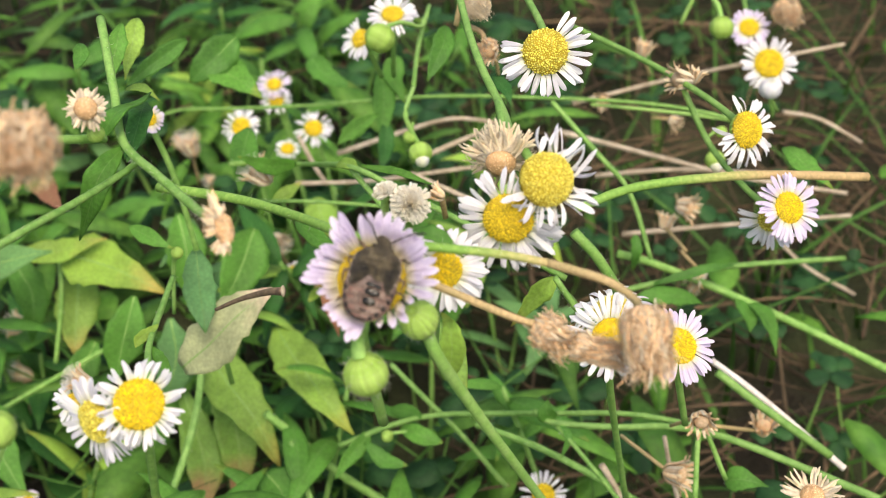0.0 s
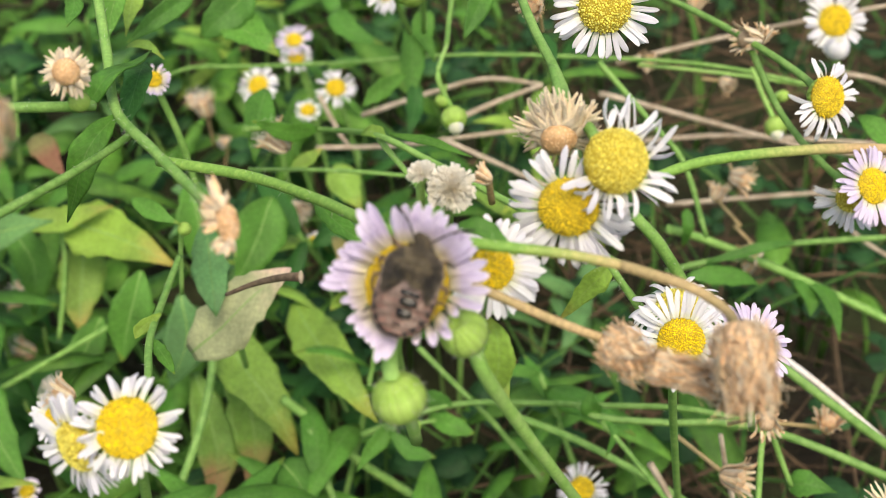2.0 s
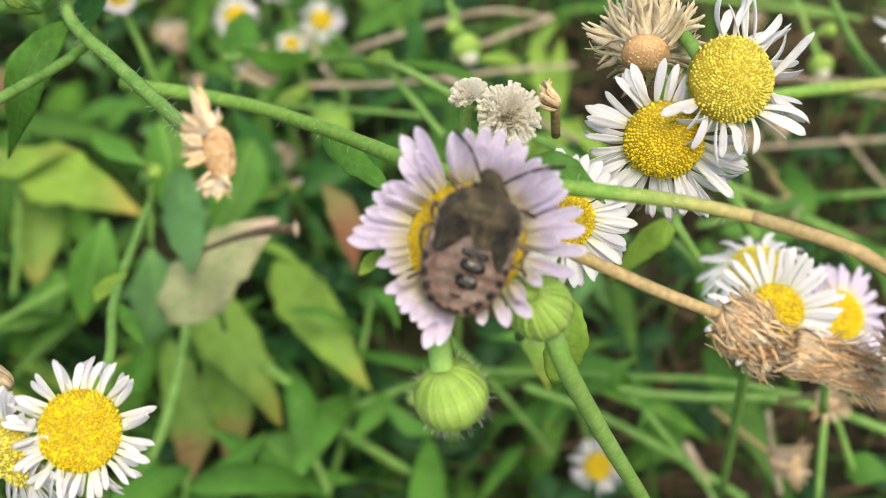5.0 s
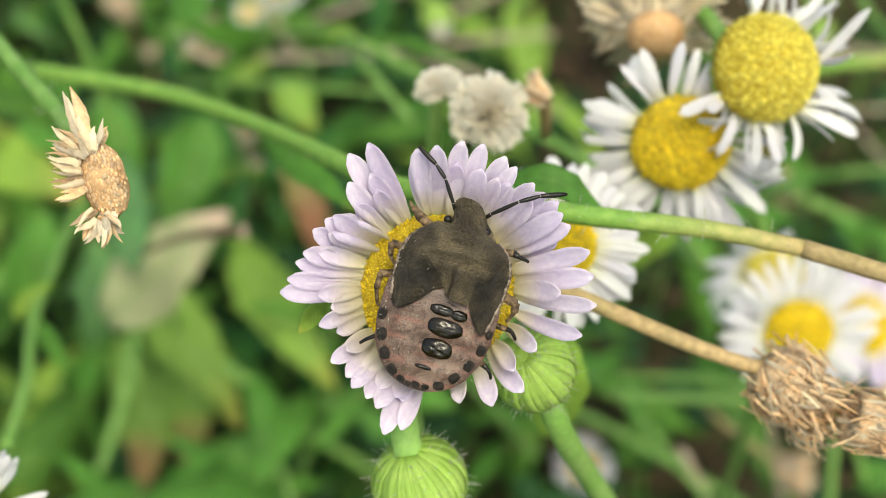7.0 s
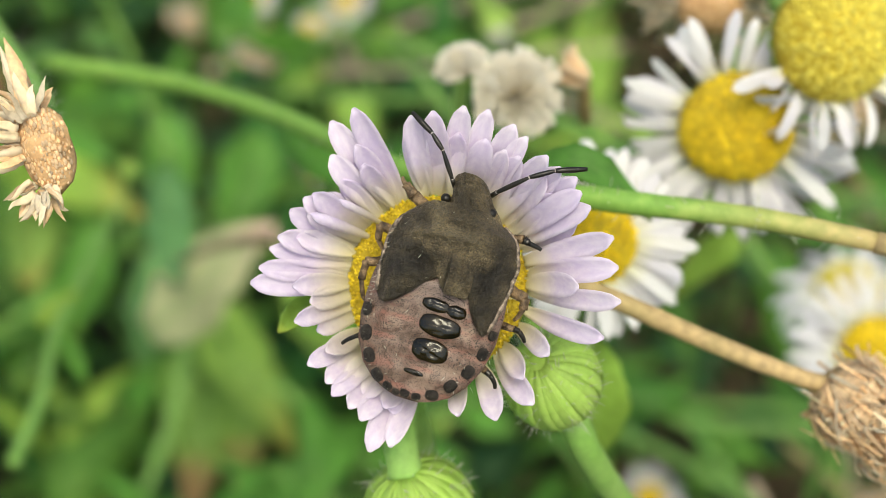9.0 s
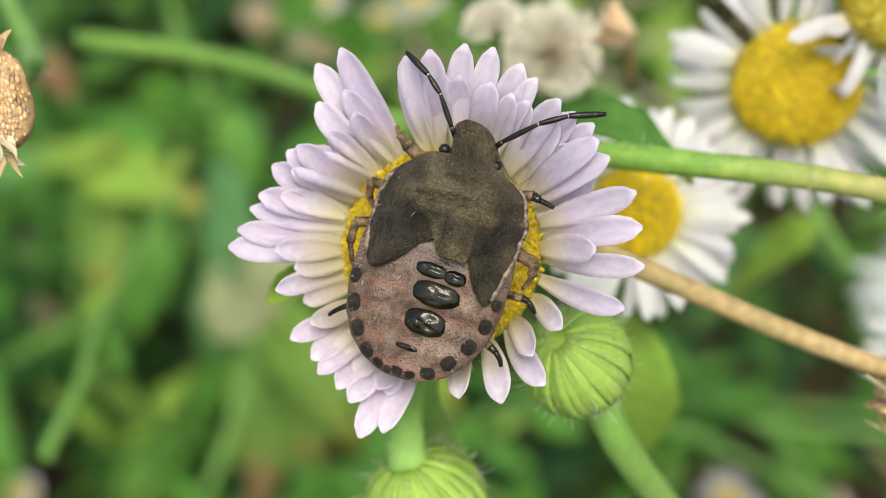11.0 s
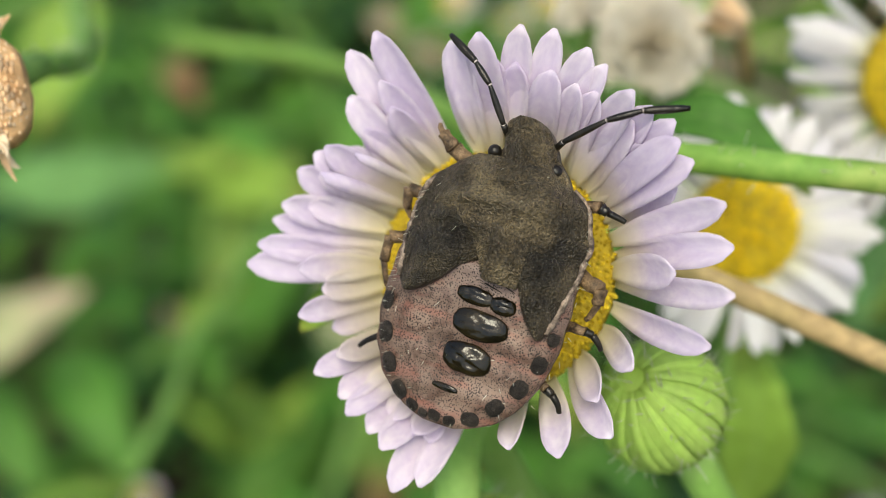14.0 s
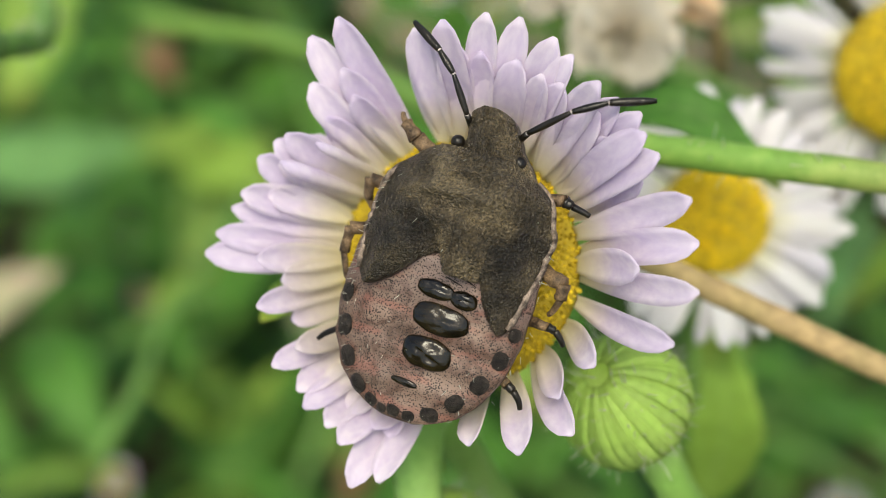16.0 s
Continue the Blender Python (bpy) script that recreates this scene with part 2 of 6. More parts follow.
def mesh_of(name, geo, material, smooth=True):
    verts, faces = geo[0], geo[1]
    me = bpy.data.meshes.new(name)
    me.from_pydata([(x * MM, y * MM, z * MM) for x, y, z in verts], [], faces)
    if smooth:
        me.polygons.foreach_set("use_smooth", [True] * len(me.polygons))
    me.materials.append(material)
    if len(geo) > 2:
        layer = me.uv_layers.new(name="UVMap")
        idx = np.empty(len(me.loops), int)
        me.loops.foreach_get("vertex_index", idx)
        layer.data.foreach_set("uv", np.asarray(geo[2], float)[idx].ravel())
    me.update()
    return me


def part(name, geo, material, parent, label="", m=None, kind=""):
    """One mesh object under a thing or part; geo is (verts, faces[, uv]) or a ready mesh."""
    me = geo if isinstance(geo, bpy.types.Mesh) else mesh_of(name, geo, material)
    ob = new(name, me)
    ob.parent = parent
    if m is not None:
        ob.matrix_basis = m
    return tagged(ob, label, kind=kind)


def joined(parts):
    verts, faces, uvs, uv = [], [], [], all(len(p) > 2 for p in parts)
    for p in parts:
        k = len(verts)
        verts += list(p[0])
        faces += [tuple(i + k for i in f) for f in p[1]]
        if uv:
            uvs += list(p[2])
    return (verts, faces, uvs) if uv else (verts, faces)


def moved(geo, m):
    return ([tuple(m @ Vector(v)) for v in geo[0]], *geo[1:])


def spline(points, n):
    """Catmull-Rom through points, n spans each."""
    p = [np.array(q, float) for q in points]
    p = [2 * p[0] - p[1], *p, 2 * p[-1] - p[-2]]
    out = []
    for a, b, c, d in zip(p, p[1:], p[2:], p[3:]):
        for k in range(n):
            t = k / n
            out.append(0.5 * (2 * b + (c - a) * t + (2 * a - 5 * b + 4 * c - d) * t**2 + (3 * b - a - 3 * c + d) * t**3))
    return np.array([*out, p[-2]])


def tube(points, r0, r1=None, n=5, sides=7, wobble=0.0, ends=True, profile=None):
    """Tapered round tube along a smooth line."""
    c = spline(points, n) if n > 1 else np.array(points, float)
    r1 = r0 if r1 is None else r1
    tang = np.gradient(c, axis=0)
    tang /= np.linalg.norm(tang, axis=1)[:, None] + 1e-9
    up = np.array([0.31, 0.2, 0.93])
    verts, faces = [], []
    for i, (q, t) in enumerate(zip(c, tang)):
        a = np.cross(t, up)
        a /= np.linalg.norm(a) + 1e-9
        b = np.cross(t, a)
        f = i / (len(c) - 1)
        r = profile(f) if profile else r0 + (r1 - r0) * f
        for k in range(sides):
            w = 2 * math.pi * k / sides
            rr = r * (1 + wobble * (random.random() - 0.5))
            verts.append(tuple(q + rr * (math.cos(w) * a + math.sin(w) * b)))
    for i in range(len(c) - 1):
        for k in range(sides):
            k2 = (k + 1) % sides
            faces.append((i * sides + k, i * sides + k2, (i + 1) * sides + k2, (i + 1) * sides + k))
    if ends:
        faces.append(tuple(range(sides))[::-1])
        faces.append(tuple((len(c) - 1) * sides + k for k in range(sides)))
    return verts, faces


def strip(line, width, nv=3, cup=0.0, thick=0.06, prof=None, side=(1, 0, 0), ragged=0.0, fold=0.0):
    """A blade along a line: width profile prof(t), cupped across, closed with an underside. UV runs across and along."""
    c = np.array(line, float)
    tang = np.gradient(c, axis=0)
    tang /= np.linalg.norm(tang, axis=1)[:, None] + 1e-9
    n = len(c)
    top, low, uv = [], [], []
    s = np.array(side, float)
    for i in range(n):
        a = s - (s @ tang[i]) * tang[i]
        a /= np.linalg.norm(a) + 1e-9
        nrm = np.cross(a, tang[i])
        f = i / (n - 1)
        w = width * (prof(f) if prof else 1.0) * 0.5
        for j in range(nv):
            u = 2 * j / (nv - 1) - 1
            ww = w * (1 + (random.random() - 0.5) * ragged * (abs(u) > 0.9))
            q = c[i] + a * u * ww + nrm * (cup * w * u * u + fold * w * abs(u))
            top.append(tuple(q + nrm * thick / 2))
            low.append(tuple(q - nrm * thick / 2))
            uv.append((j / (nv - 1), f))
    faces = []
    k = n * nv
    for i in range(n - 1):
        for j in range(nv - 1):
            a = i * nv + j
            faces.append((a, a + 1, a + nv + 1, a + nv))
            faces.append((k + a, k + a + nv, k + a + nv + 1, k + a + 1))
    for i in range(n - 1):
        a, b = i * nv, i * nv + nv - 1
        faces.append((a, a + nv, k + a + nv, k + a))
        faces.append((b, k + b, k + b + nv, b + nv))
    for j in range(nv - 1):
        a, b = j, (n - 1) * nv + j
        faces.append((a, k + a, k + a + 1, a + 1))
        faces.append((b, b + 1, k + b + 1, k + b))
    return top + low, faces, uv + uv


def dome(r, h, rings=8, sides=20, rough=0.0, under=0.25):
    """A closed cap: radius r, height h, with a shallow underside."""
    verts, faces = [(0, 0, h)], []
    for i in range(1, rings + 1):
        a = math.pi / 2 * i / rings
        for k in range(sides):
            w = 2 * math.pi * k / sides
            d = 1 + rough * (random.random() - 0.5)
            verts.append((r * math.sin(a) * math.cos(w) * d, r * math.sin(a) * math.sin(w) * d, h * math.cos(a) * d))
    verts.append((0, 0, -under * r))
    for k in range(sides):
        k2 = (k + 1) % sides
        faces.append((0, 1 + k, 1 + k2))
        for i in range(rings - 1):
            a = 1 + i * sides
            faces.append((a + k, a + sides + k, a + sides + k2, a + k2))
        a = 1 + (rings - 1) * sides
        faces.append((a + k, len(verts) - 1, a + k2))
    return verts, faces


def blob(r, rings=6, sides=8, stretch=(1, 1, 1)):
    verts, faces = [(0, 0, r * stretch[2])], []
    for i in range(1, rings):
        a = math.pi * i / rings
        for k in range(sides):
            w = 2 * math.pi * k / sides
            verts.append((r * math.sin(a) * math.cos(w) * stretch[0], r * math.sin(a) * math.sin(w) * stretch[1], r * math.cos(a) * stretch[2]))
    verts.append((0, 0, -r * stretch[2]))
    last = len(verts) - 1
    for k in range(sides):
        k2 = (k + 1) % sides
        faces.append((0, 1 + k, 1 + k2))
        for i in range(rings - 2):
            a = 1 + i * sides
            faces.append((a + k, a + sides + k, a + sides + k2, a + k2))
        a = 1 + (rings - 2) * sides
        faces.append((a + k, last, a + k2))
    return verts, faces


def basis(origin, zdir, xdir=None):
    z = Vector(zdir).normalized()
    x = Vector(xdir) if xdir is not None else Vector((1, 0.13, 0.07))
    x = (x - x.dot(z) * z).normalized()
    y = z.cross(x)
    m = Matrix((x, y, z)).transposed().to_4x4()
    m.translation = Vector(origin)
    return m


def metres(m):
    m = m.copy()
    m.translation *= MM
    return m


def petal_shape(t):
    """Ray floret's width along its length: narrow claw, broad limb, bluntly pointed tip."""
    base = 0.36 + 0.64 * math.sin(min(1.0, t / 0.62) * math.pi / 2)
    return base if t < 0.7 else base * max(0.0, 1 - ((t - 0.7) / 0.305) ** 2.3) ** 0.55


def petal_geo(length, width, lift=0.0, curl=0.0, cup=0.35, n=11, thick=0.07):
    """A ray floret lying along +x, lifted at its base by lift, curling down towards the tip."""
    line = [(length * t, 0, length * (lift * t - curl * t * t)) for t in (k / (n - 1) for k in range(n))]
    return strip(line, width, 4, -cup, thick, petal_shape, side=(0, 1, 0))


def floret_field(r, h, count, size, tall=1.0):
    """Florets in a spiral over a dome, each a small knob, joined."""
    knob = blob(size, 4, 6, (1, 1, tall))
    out = []
    for k in range(count):
        f = (k + 0.5) / count
        rr = math.sqrt(min(1.0, max(0.0, f + random.uniform(-0.8, 0.8) / count)))
        a = k * 2.39996 + random.uniform(-0.6, 0.6) / math.sqrt(k + 1)
        z = h * math.sqrt(max(0.0, 1 - rr * rr))
        p = Vector((r * rr * math.cos(a), r * rr * math.sin(a), z))
        nrm = Vector((p.x / r**2, p.y / r**2, p.z / h**2 + 0.001))
        s = 0.55 + 0.7 * random.random()
        nrm = nrm.normalized() + Vector((random.uniform(-0.3, 0.3), random.uniform(-0.3, 0.3), 0.0))
        out.append(moved(knob, basis(p - nrm * size * random.uniform(0.0, 0.9), nrm) @ Matrix.Scale(s, 4)))
    return joined(out)


PETALS = {}


def petal_mesh(kind, v, length, width, lift, curl, material):
    key = (kind, v, material.name)
    if key not in PETALS:
        rnd = random.Random(hash((v, 7)) % 1000)
        PETALS[key] = mesh_of("petal", petal_geo(length, width, lift, curl, 0.25 + 0.3 * rnd.random()), material)
    return PETALS[key]


def ray_ring(parent, kind, r, z, length, width, sectors, material, lift=0.15, curl=0.2, spread=0.25, wild=1.0):
    """Petals in sectors (from, to, count, length factor) round a disc; each one is its own piece."""
    for a0, a1, count, factor in sectors:
        for k in range(count):
            a = radians(a0 + (a1 - a0) * (k + 0.5) / count + random.uniform(-0.3, 0.3) * (a1 - a0) / count)
            v = random.randrange(6)
            if wild > 1 and random.random() < 0.06 * wild:
                continue
            me = petal_mesh(kind, v, length, width, lift + (v - 2) * 0.09 * spread / 0.25, curl + (v % 3 - 1) * 0.14 * wild, material)
            s = factor * random.uniform(1 - 0.13 * wild, 1.06)
            tilt = random.uniform(-spread, spread) * 30
            m = Matrix.Rotation(a, 4, "Z") @ Matrix.Translation((r, 0, z + random.uniform(-0.15, 0.15))) @ Matrix.Rotation(radians(tilt), 4, "Y")
            m = metres(m @ Matrix.Rotation(radians(random.uniform(-13, 13) * wild), 4, "Z") @ Matrix.Rotation(radians(random.uniform(-28, 28) * wild), 4, "X"))
            part("petal", me, material, parent, m=m @ Matrix.Diagonal((s, random.uniform(0.85, 1.15), s, 1)))


def involucre(parent, r, depth, material, count=22):
    """The green cup under a flower head, with its bracts."""
    cup = part("involucre", moved(dome(r, depth, 5, 16, 0.03), Matrix.Rotation(math.pi, 4, "X")), material, parent, "green hairy cup")
    line = [(r * math.sin(a), 0, -depth * math.cos(a) + 0.02) for a in (0.25, 0.6, 0.95, 1.3, 1.62)]
    me = mesh_of("bract", strip(line, r * 0.3, 3, 0.1, 0.05, lambda t: 1 - 0.75 * t, side=(0, 1, 0)), material)
    for k in range(count):
        part("bract", me, material, cup, m=Matrix.Rotation(2 * math.pi * k / count, 4, "Z"))
    return cup


def local_line(ob, points):
    """Picture-axis points brought into a thing's own axes, in millimetres."""
    inv = ob.matrix_world.inverted()
    return [tuple((inv @ at(*p)) / MM) for p in points]


# ---- ground and undergrowth ----
def ground():
    n = 111
    k = np.linspace(-1, 1, n)
    line = np.sinh(k * 11.0) / np.sinh(11.0) * 400.0 + k * 0.25
    verts, faces = [], []
    for j in range(n):
        for i in range(n):
            x, y = line[i], line[j] + 0.15
            near = math.exp(-(x * x + y * y) / 0.5)
            z = near * 0.012 * noise.noise(Vector((x * 22, y * 22, 0.0))) + near * 0.004 * noise.noise(Vector((x * 90, y * 90, 3.0)))
            verts.append((x / MM, y / MM, (z - 0.006) / MM))
    for j in range(n - 1):
        for i in range(n - 1):
            a = j * n + i
            faces.append((a, a + 1, a + n + 1, a + n))
    ob = new("ground", mesh_of("ground", (verts, faces), M_SOIL))
    tagged(ob, "dark damp soil under grass and clover", "ground", kind="structure")


def scatter(name, material, count, make, label, category, where, seed):
    rnd = random.Random(seed)
    pieces = []
    while len(pieces) < count:
        x, y = rnd.uniform(-0.26, 0.26), rnd.uniform(-0.18, 0.55)
        keep = where(x, y)
        if rnd.random() > keep:
            continue
        pieces += make(rnd, x / MM, y / MM)
    ob = new(name, mesh_of(name, joined(pieces), material))
    return tagged(ob, label, category, kind="stuff")


def leaf_profile(t):
    return max(0.04, (math.sin(math.pi * min(1.0, t**0.8 * 0.95 + 0.05)) ** 0.9) * (1 - 0.25 * t))


def low_leaf(rnd, x, y):
    h, ln = rnd.uniform(5, 62), rnd.uniform(14, 34)
    a, lift = rnd.uniform(0, 2 * math.pi), rnd.uniform(-0.2, 0.7)
    d = Vector((math.cos(a), math.sin(a), 0))
    line = [(x + d.x * ln * t, y + d.y * ln * t, h + ln * (lift * t - 0.5 * t * t)) for t in (0, 0.2, 0.4, 0.6, 0.8, 1.0)]
    s = (-d.y, d.x, rnd.uniform(-0.4, 0.4))
    return [strip(line, ln * rnd.uniform(0.22, 0.4), 3, 0.0, 0.2, leaf_profile, side=s, fold=0.25)]


def clover(rnd, x, y):
    h, r = rnd.uniform(8, 55), rnd.uniform(3.5, 7)
    out = [tube([(x + rnd.uniform(-8, 8), y + rnd.uniform(-8, 8), -3), (x, y, h)], 0.4, 0.3, 3, 4, ends=False)]
    a0, tip = rnd.uniform(0, 6.28), rnd.uniform(-0.2, 0.5)
    for k in range(3):
        a = a0 + k * 2.094
        d = Vector((math.cos(a), math.sin(a), 0))
        line = [(x + d.x * r * t * 1.5, y + d.y * r * t * 1.5, h + r * (tip * t - 0.2 * t * t)) for t in (0.02, 0.3, 0.6, 0.85, 1.0)]
        out.append(strip(line, r * 1.35, 3, 0.0, 0.15, lambda t: max(0.1, math.sin(math.pi * min(1, 0.1 + 0.72 * t)) ** 0.8), side=(-d.y, d.x, 0), fold=0.2)[:2])
    return out


def blade(rnd, x, y):
    ln, a, lean = rnd.uniform(35, 110), rnd.uniform(0, 6.28), rnd.uniform(0.2, 1.1)
    d = Vector((math.cos(a), math.sin(a), 0))
    line = [(x + d.x * ln * lean * t * t, y + d.y * ln * lean * t * t, ln * 0.75 * (t - 0.3 * lean * t * t) - 3) for t in (0, 0.2, 0.4, 0.6, 0.8, 1.0)]
    return [strip(line, rnd.uniform(1.2, 2.6), 3, 0.4, 0.12, lambda t: 1 - 0.9 * t * t, side=(-d.y, d.x, 0))[:2]]


def litter(rnd, x, y):
    ln, a = rnd.uniform(30, 120), rnd.uniform(0, 6.28)
    h = rnd.uniform(0, 28)
    d = Vector((math.cos(a), math.sin(a), 0))
    pts = [(x, y, h), (x + d.x * ln * 0.5 + rnd.uniform(-6, 6), y + d.y * ln * 0.5, h + rnd.uniform(-2, 8)), (x + d.x * ln, y + d.y * ln, max(0, h + rnd.uniform(-14, 6)))]
    return [tube(pts, rnd.uniform(0.3, 0.8), 0.25, 4, 4, ends=False)]


# Denser and greener towards -x, dry and open towards +x and further back.
def greenness(x, y):
    return max(0.06, min(1.0, 0.62 - x * 7.5 - max(0.0, y - 0.15) * 0.6 * (x > 0)))


def clover_sprigs():
    """Clover by the plant: a stalk and three leaflets each, on shared meshes."""
    rnd = random.Random(11)
    stalk_me = [mesh_of("leaf_stalk", tube([(v * 2 - 2, 3, -h - 3), (0.6, 1, -h * 0.5), (0, 0, 0)], 0.45, 0.35, 4, 5), M_STEM) for v, h in ((0, 18), (1, 30), (2, 44))]
    line = [(5.6 * t, 0, 1.2 * t - 1.4 * t * t) for t in (0.02, 0.25, 0.5, 0.75, 0.92, 1.0)]
    lobe = mesh_of("leaflet", strip(line, 5.2, 5, 0.0, 0.16, lambda t: max(0.08, math.sin(math.pi * min(1, 0.08 + 0.76 * t)) ** 0.75), side=(0, 1, 0), fold=0.22)[:2], M_CLOVER)
    made = 0
    while made < 170:
        x, y = rnd.uniform(-0.06, 0.15), rnd.uniform(0.03, 0.36)
        if rnd.random() > 0.35 + 0.65 * greenness(x, y):
            continue
        v = rnd.randrange(3)
        ob = new("clover_plant")
        ob.empty_display_size = 0.001
        ob.matrix_world = Matrix.Translation((x, y, (18, 30, 44)[v] * MM)) @ Euler((rnd.uniform(-0.35, 0.35), rnd.uniform(-0.35, 0.35), rnd.uniform(0, 6.28))).to_matrix().to_4x4()
        tagged(ob, "low dark green clover with three rounded leaflets", "clover", "clover plants")
        part("leaf_stalk", stalk_me[v], M_STEM, ob)
        s = rnd.uniform(0.75, 1.25)
        for k in range(3):
            part("leaflet", lobe, M_CLOVER, ob, m=Matrix.Rotation(k * 2.094 + rnd.uniform(-0.15, 0.15), 4, "Z") @ Matrix.Rotation(rnd.uniform(-0.35, 0.2), 4, "Y") @ Matrix.Scale(s, 4))
        made += 1


def weed_plants():
    """Leafy shoots between the clover and the flowers: a short stem with lance-shaped leaves."""
    rnd = random.Random(23)
    blades = []
    for v in range(6):
        ln, w = 15 + 3.2 * v, 4.5 + 0.9 * v
        line = [(ln * t, 0, ln * ((0.35 + 0.08 * v) * t - (0.4 + 0.12 * (v % 3)) * t * t)) for t in (k / 9 for k in range(10))]
        blades.append([mesh_of("blade", strip(line, w, 7, 0.0, 0.18, leaf_profile, side=(0, 1, 0), fold=0.2, ragged=0.1), mat) for mat in (M_LEAF, M_LEAF_PALE, M_LEAF_DARK, M_LEAF_BLUE)])
    stem_me = mesh_of("stalk", tube([(1, 0, -60), (0, 1, -25), (0, 0, 0)], 0.8, 0.5, 5, 7), M_STEM)
    made = 0
    while made < 64:
        x, y = rnd.uniform(-0.15, 0.09), rnd.uniform(0.0, 0.34)
        if rnd.random() > greenness(x, y):
            continue
        h = rnd.uniform(28, 78) - 60 * max(0.0, x)
        ob = new("weed_shoot")
        ob.empty_display_size = 0.001
        ob.matrix_world = Matrix.Translation((x, y, h * MM)) @ Euler((rnd.uniform(-0.4, 0.4), rnd.uniform(-0.4, 0.4), rnd.uniform(0, 6.28))).to_matrix().to_4x4()
        tagged(ob, "leafy green weed shoot in the undergrowth", "weed", "weed shoots")
        part("stalk", stem_me, M_STEM, ob)
        tone = rnd.choice((0, 0, 0, 1, 2, 3))
        for k in range(rnd.randrange(5, 9)):
            s = rnd.uniform(0.6, 1.1)
            part("blade", rnd.choice(blades)[tone], M_LEAF, ob, m=metres(Matrix.Translation((0, 0, -k * 4.5)) @ Matrix.Rotation(k * 2.4 + rnd.uniform(-0.3, 0.3), 4, "Z") @ Matrix.Rotation(rnd.uniform(-0.4, 0.5), 4, "Y")) @ Matrix.Scale(s, 4))
        made += 1


def undergrowth():
    scatter("undergrowth", M_UNDER, 800, low_leaf, "low green leaves of weeds crowding the ground", "undergrowth", greenness, 1)
    scatter("clover", M_CLOVER, 1700, clover, "dark green clover leaves close to the ground", "clover", lambda x, y: 0.3 + 0.5 * greenness(x, y), 2)
    scatter("grass", M_GRASS, 1100, blade, "thin green grass blades among the weeds", "grass", lambda x, y: 0.35, 3)
    scatter("dry_grass", M_LITTER, 1300, litter, "matted dry brown grass stalks on the soil", "dry grass", lambda x, y: 0.9 if x > 0.02 else 0.15, 4)


# ---- shield bug ----
def shell(y0, y1, left, right, height, ny=18, nx=15, thick=0.12, grain=0.0):
    """A curved plate between two side lines over a height field, closed underneath."""
    top, low, faces = [], [], []
    for i in range(ny):
        y = y0 + (y1 - y0) * i / (ny - 1)
        a, b = left(y), right(y)
        for j in range(nx):
            x = a + (b - a) * j / (nx - 1)
            z = height(x, y) + grain * (random.random() - 0.5)
            top.append((x, y, z))
            low.append((x, y, z - thick))
    k = ny * nx
    for i in range(ny - 1):
        for j in range(nx - 1):
            q = i * nx + j
            faces.append((q, q + 1, q + nx + 1, q + nx))
            faces.append((k + q, k + q + nx, k + q + nx + 1, k + q + 1))
    for i in range(ny - 1):
        q, w = i * nx, i * nx + nx - 1
        faces.append((q, q + nx, k + q + nx, k + q))
        faces.append((w, k + w, k + w + nx, w + nx))
    for j in range(nx - 1):
        q, w = j, (ny - 1) * nx + j
        faces.append((q, k + q, k + q + 1, q + 1))
        faces.append((w, w + 1, k + w + 1, k + w))
    return top + low, faces


def girth(y):
    ys = (-4.35, -4.2, -3.9, -3.4, -2.6, -1.6, -0.4, 0.8, 1.8, 2.3, 2.7, 3.05)
    ws = (0.45, 0.95, 1.5, 1.98, 2.4, 2.6, 2.6, 2.46, 2.34, 2.15, 1.65, 1.1)
    return float(np.interp(y, ys, ws))


def spine(y):
    """The bug lies a little askew: its middle line at y."""
    return float(np.interp(y, (-3.0, 1.0, 2.2), (-0.24, -0.1, 0.0)))


def back(x, y):
    crest = float(np.interp(y, (-4.4, -3.5, -1.5, 0.5, 2.0, 3.0, 4.3), (0.25, 0.55, 0.85, 1.05, 1.05, 0.8, 0.45)))
    w = girth(y) + 0.25
    return crest * max(0.0, 1 - (abs(x - spine(y)) / w) ** 2.6) ** 0.75


def knoll(x, y, cx, cy, rx, ry):
    return math.exp(-(((x - cx) / rx) ** 2) - ((y - cy) / ry) ** 2)


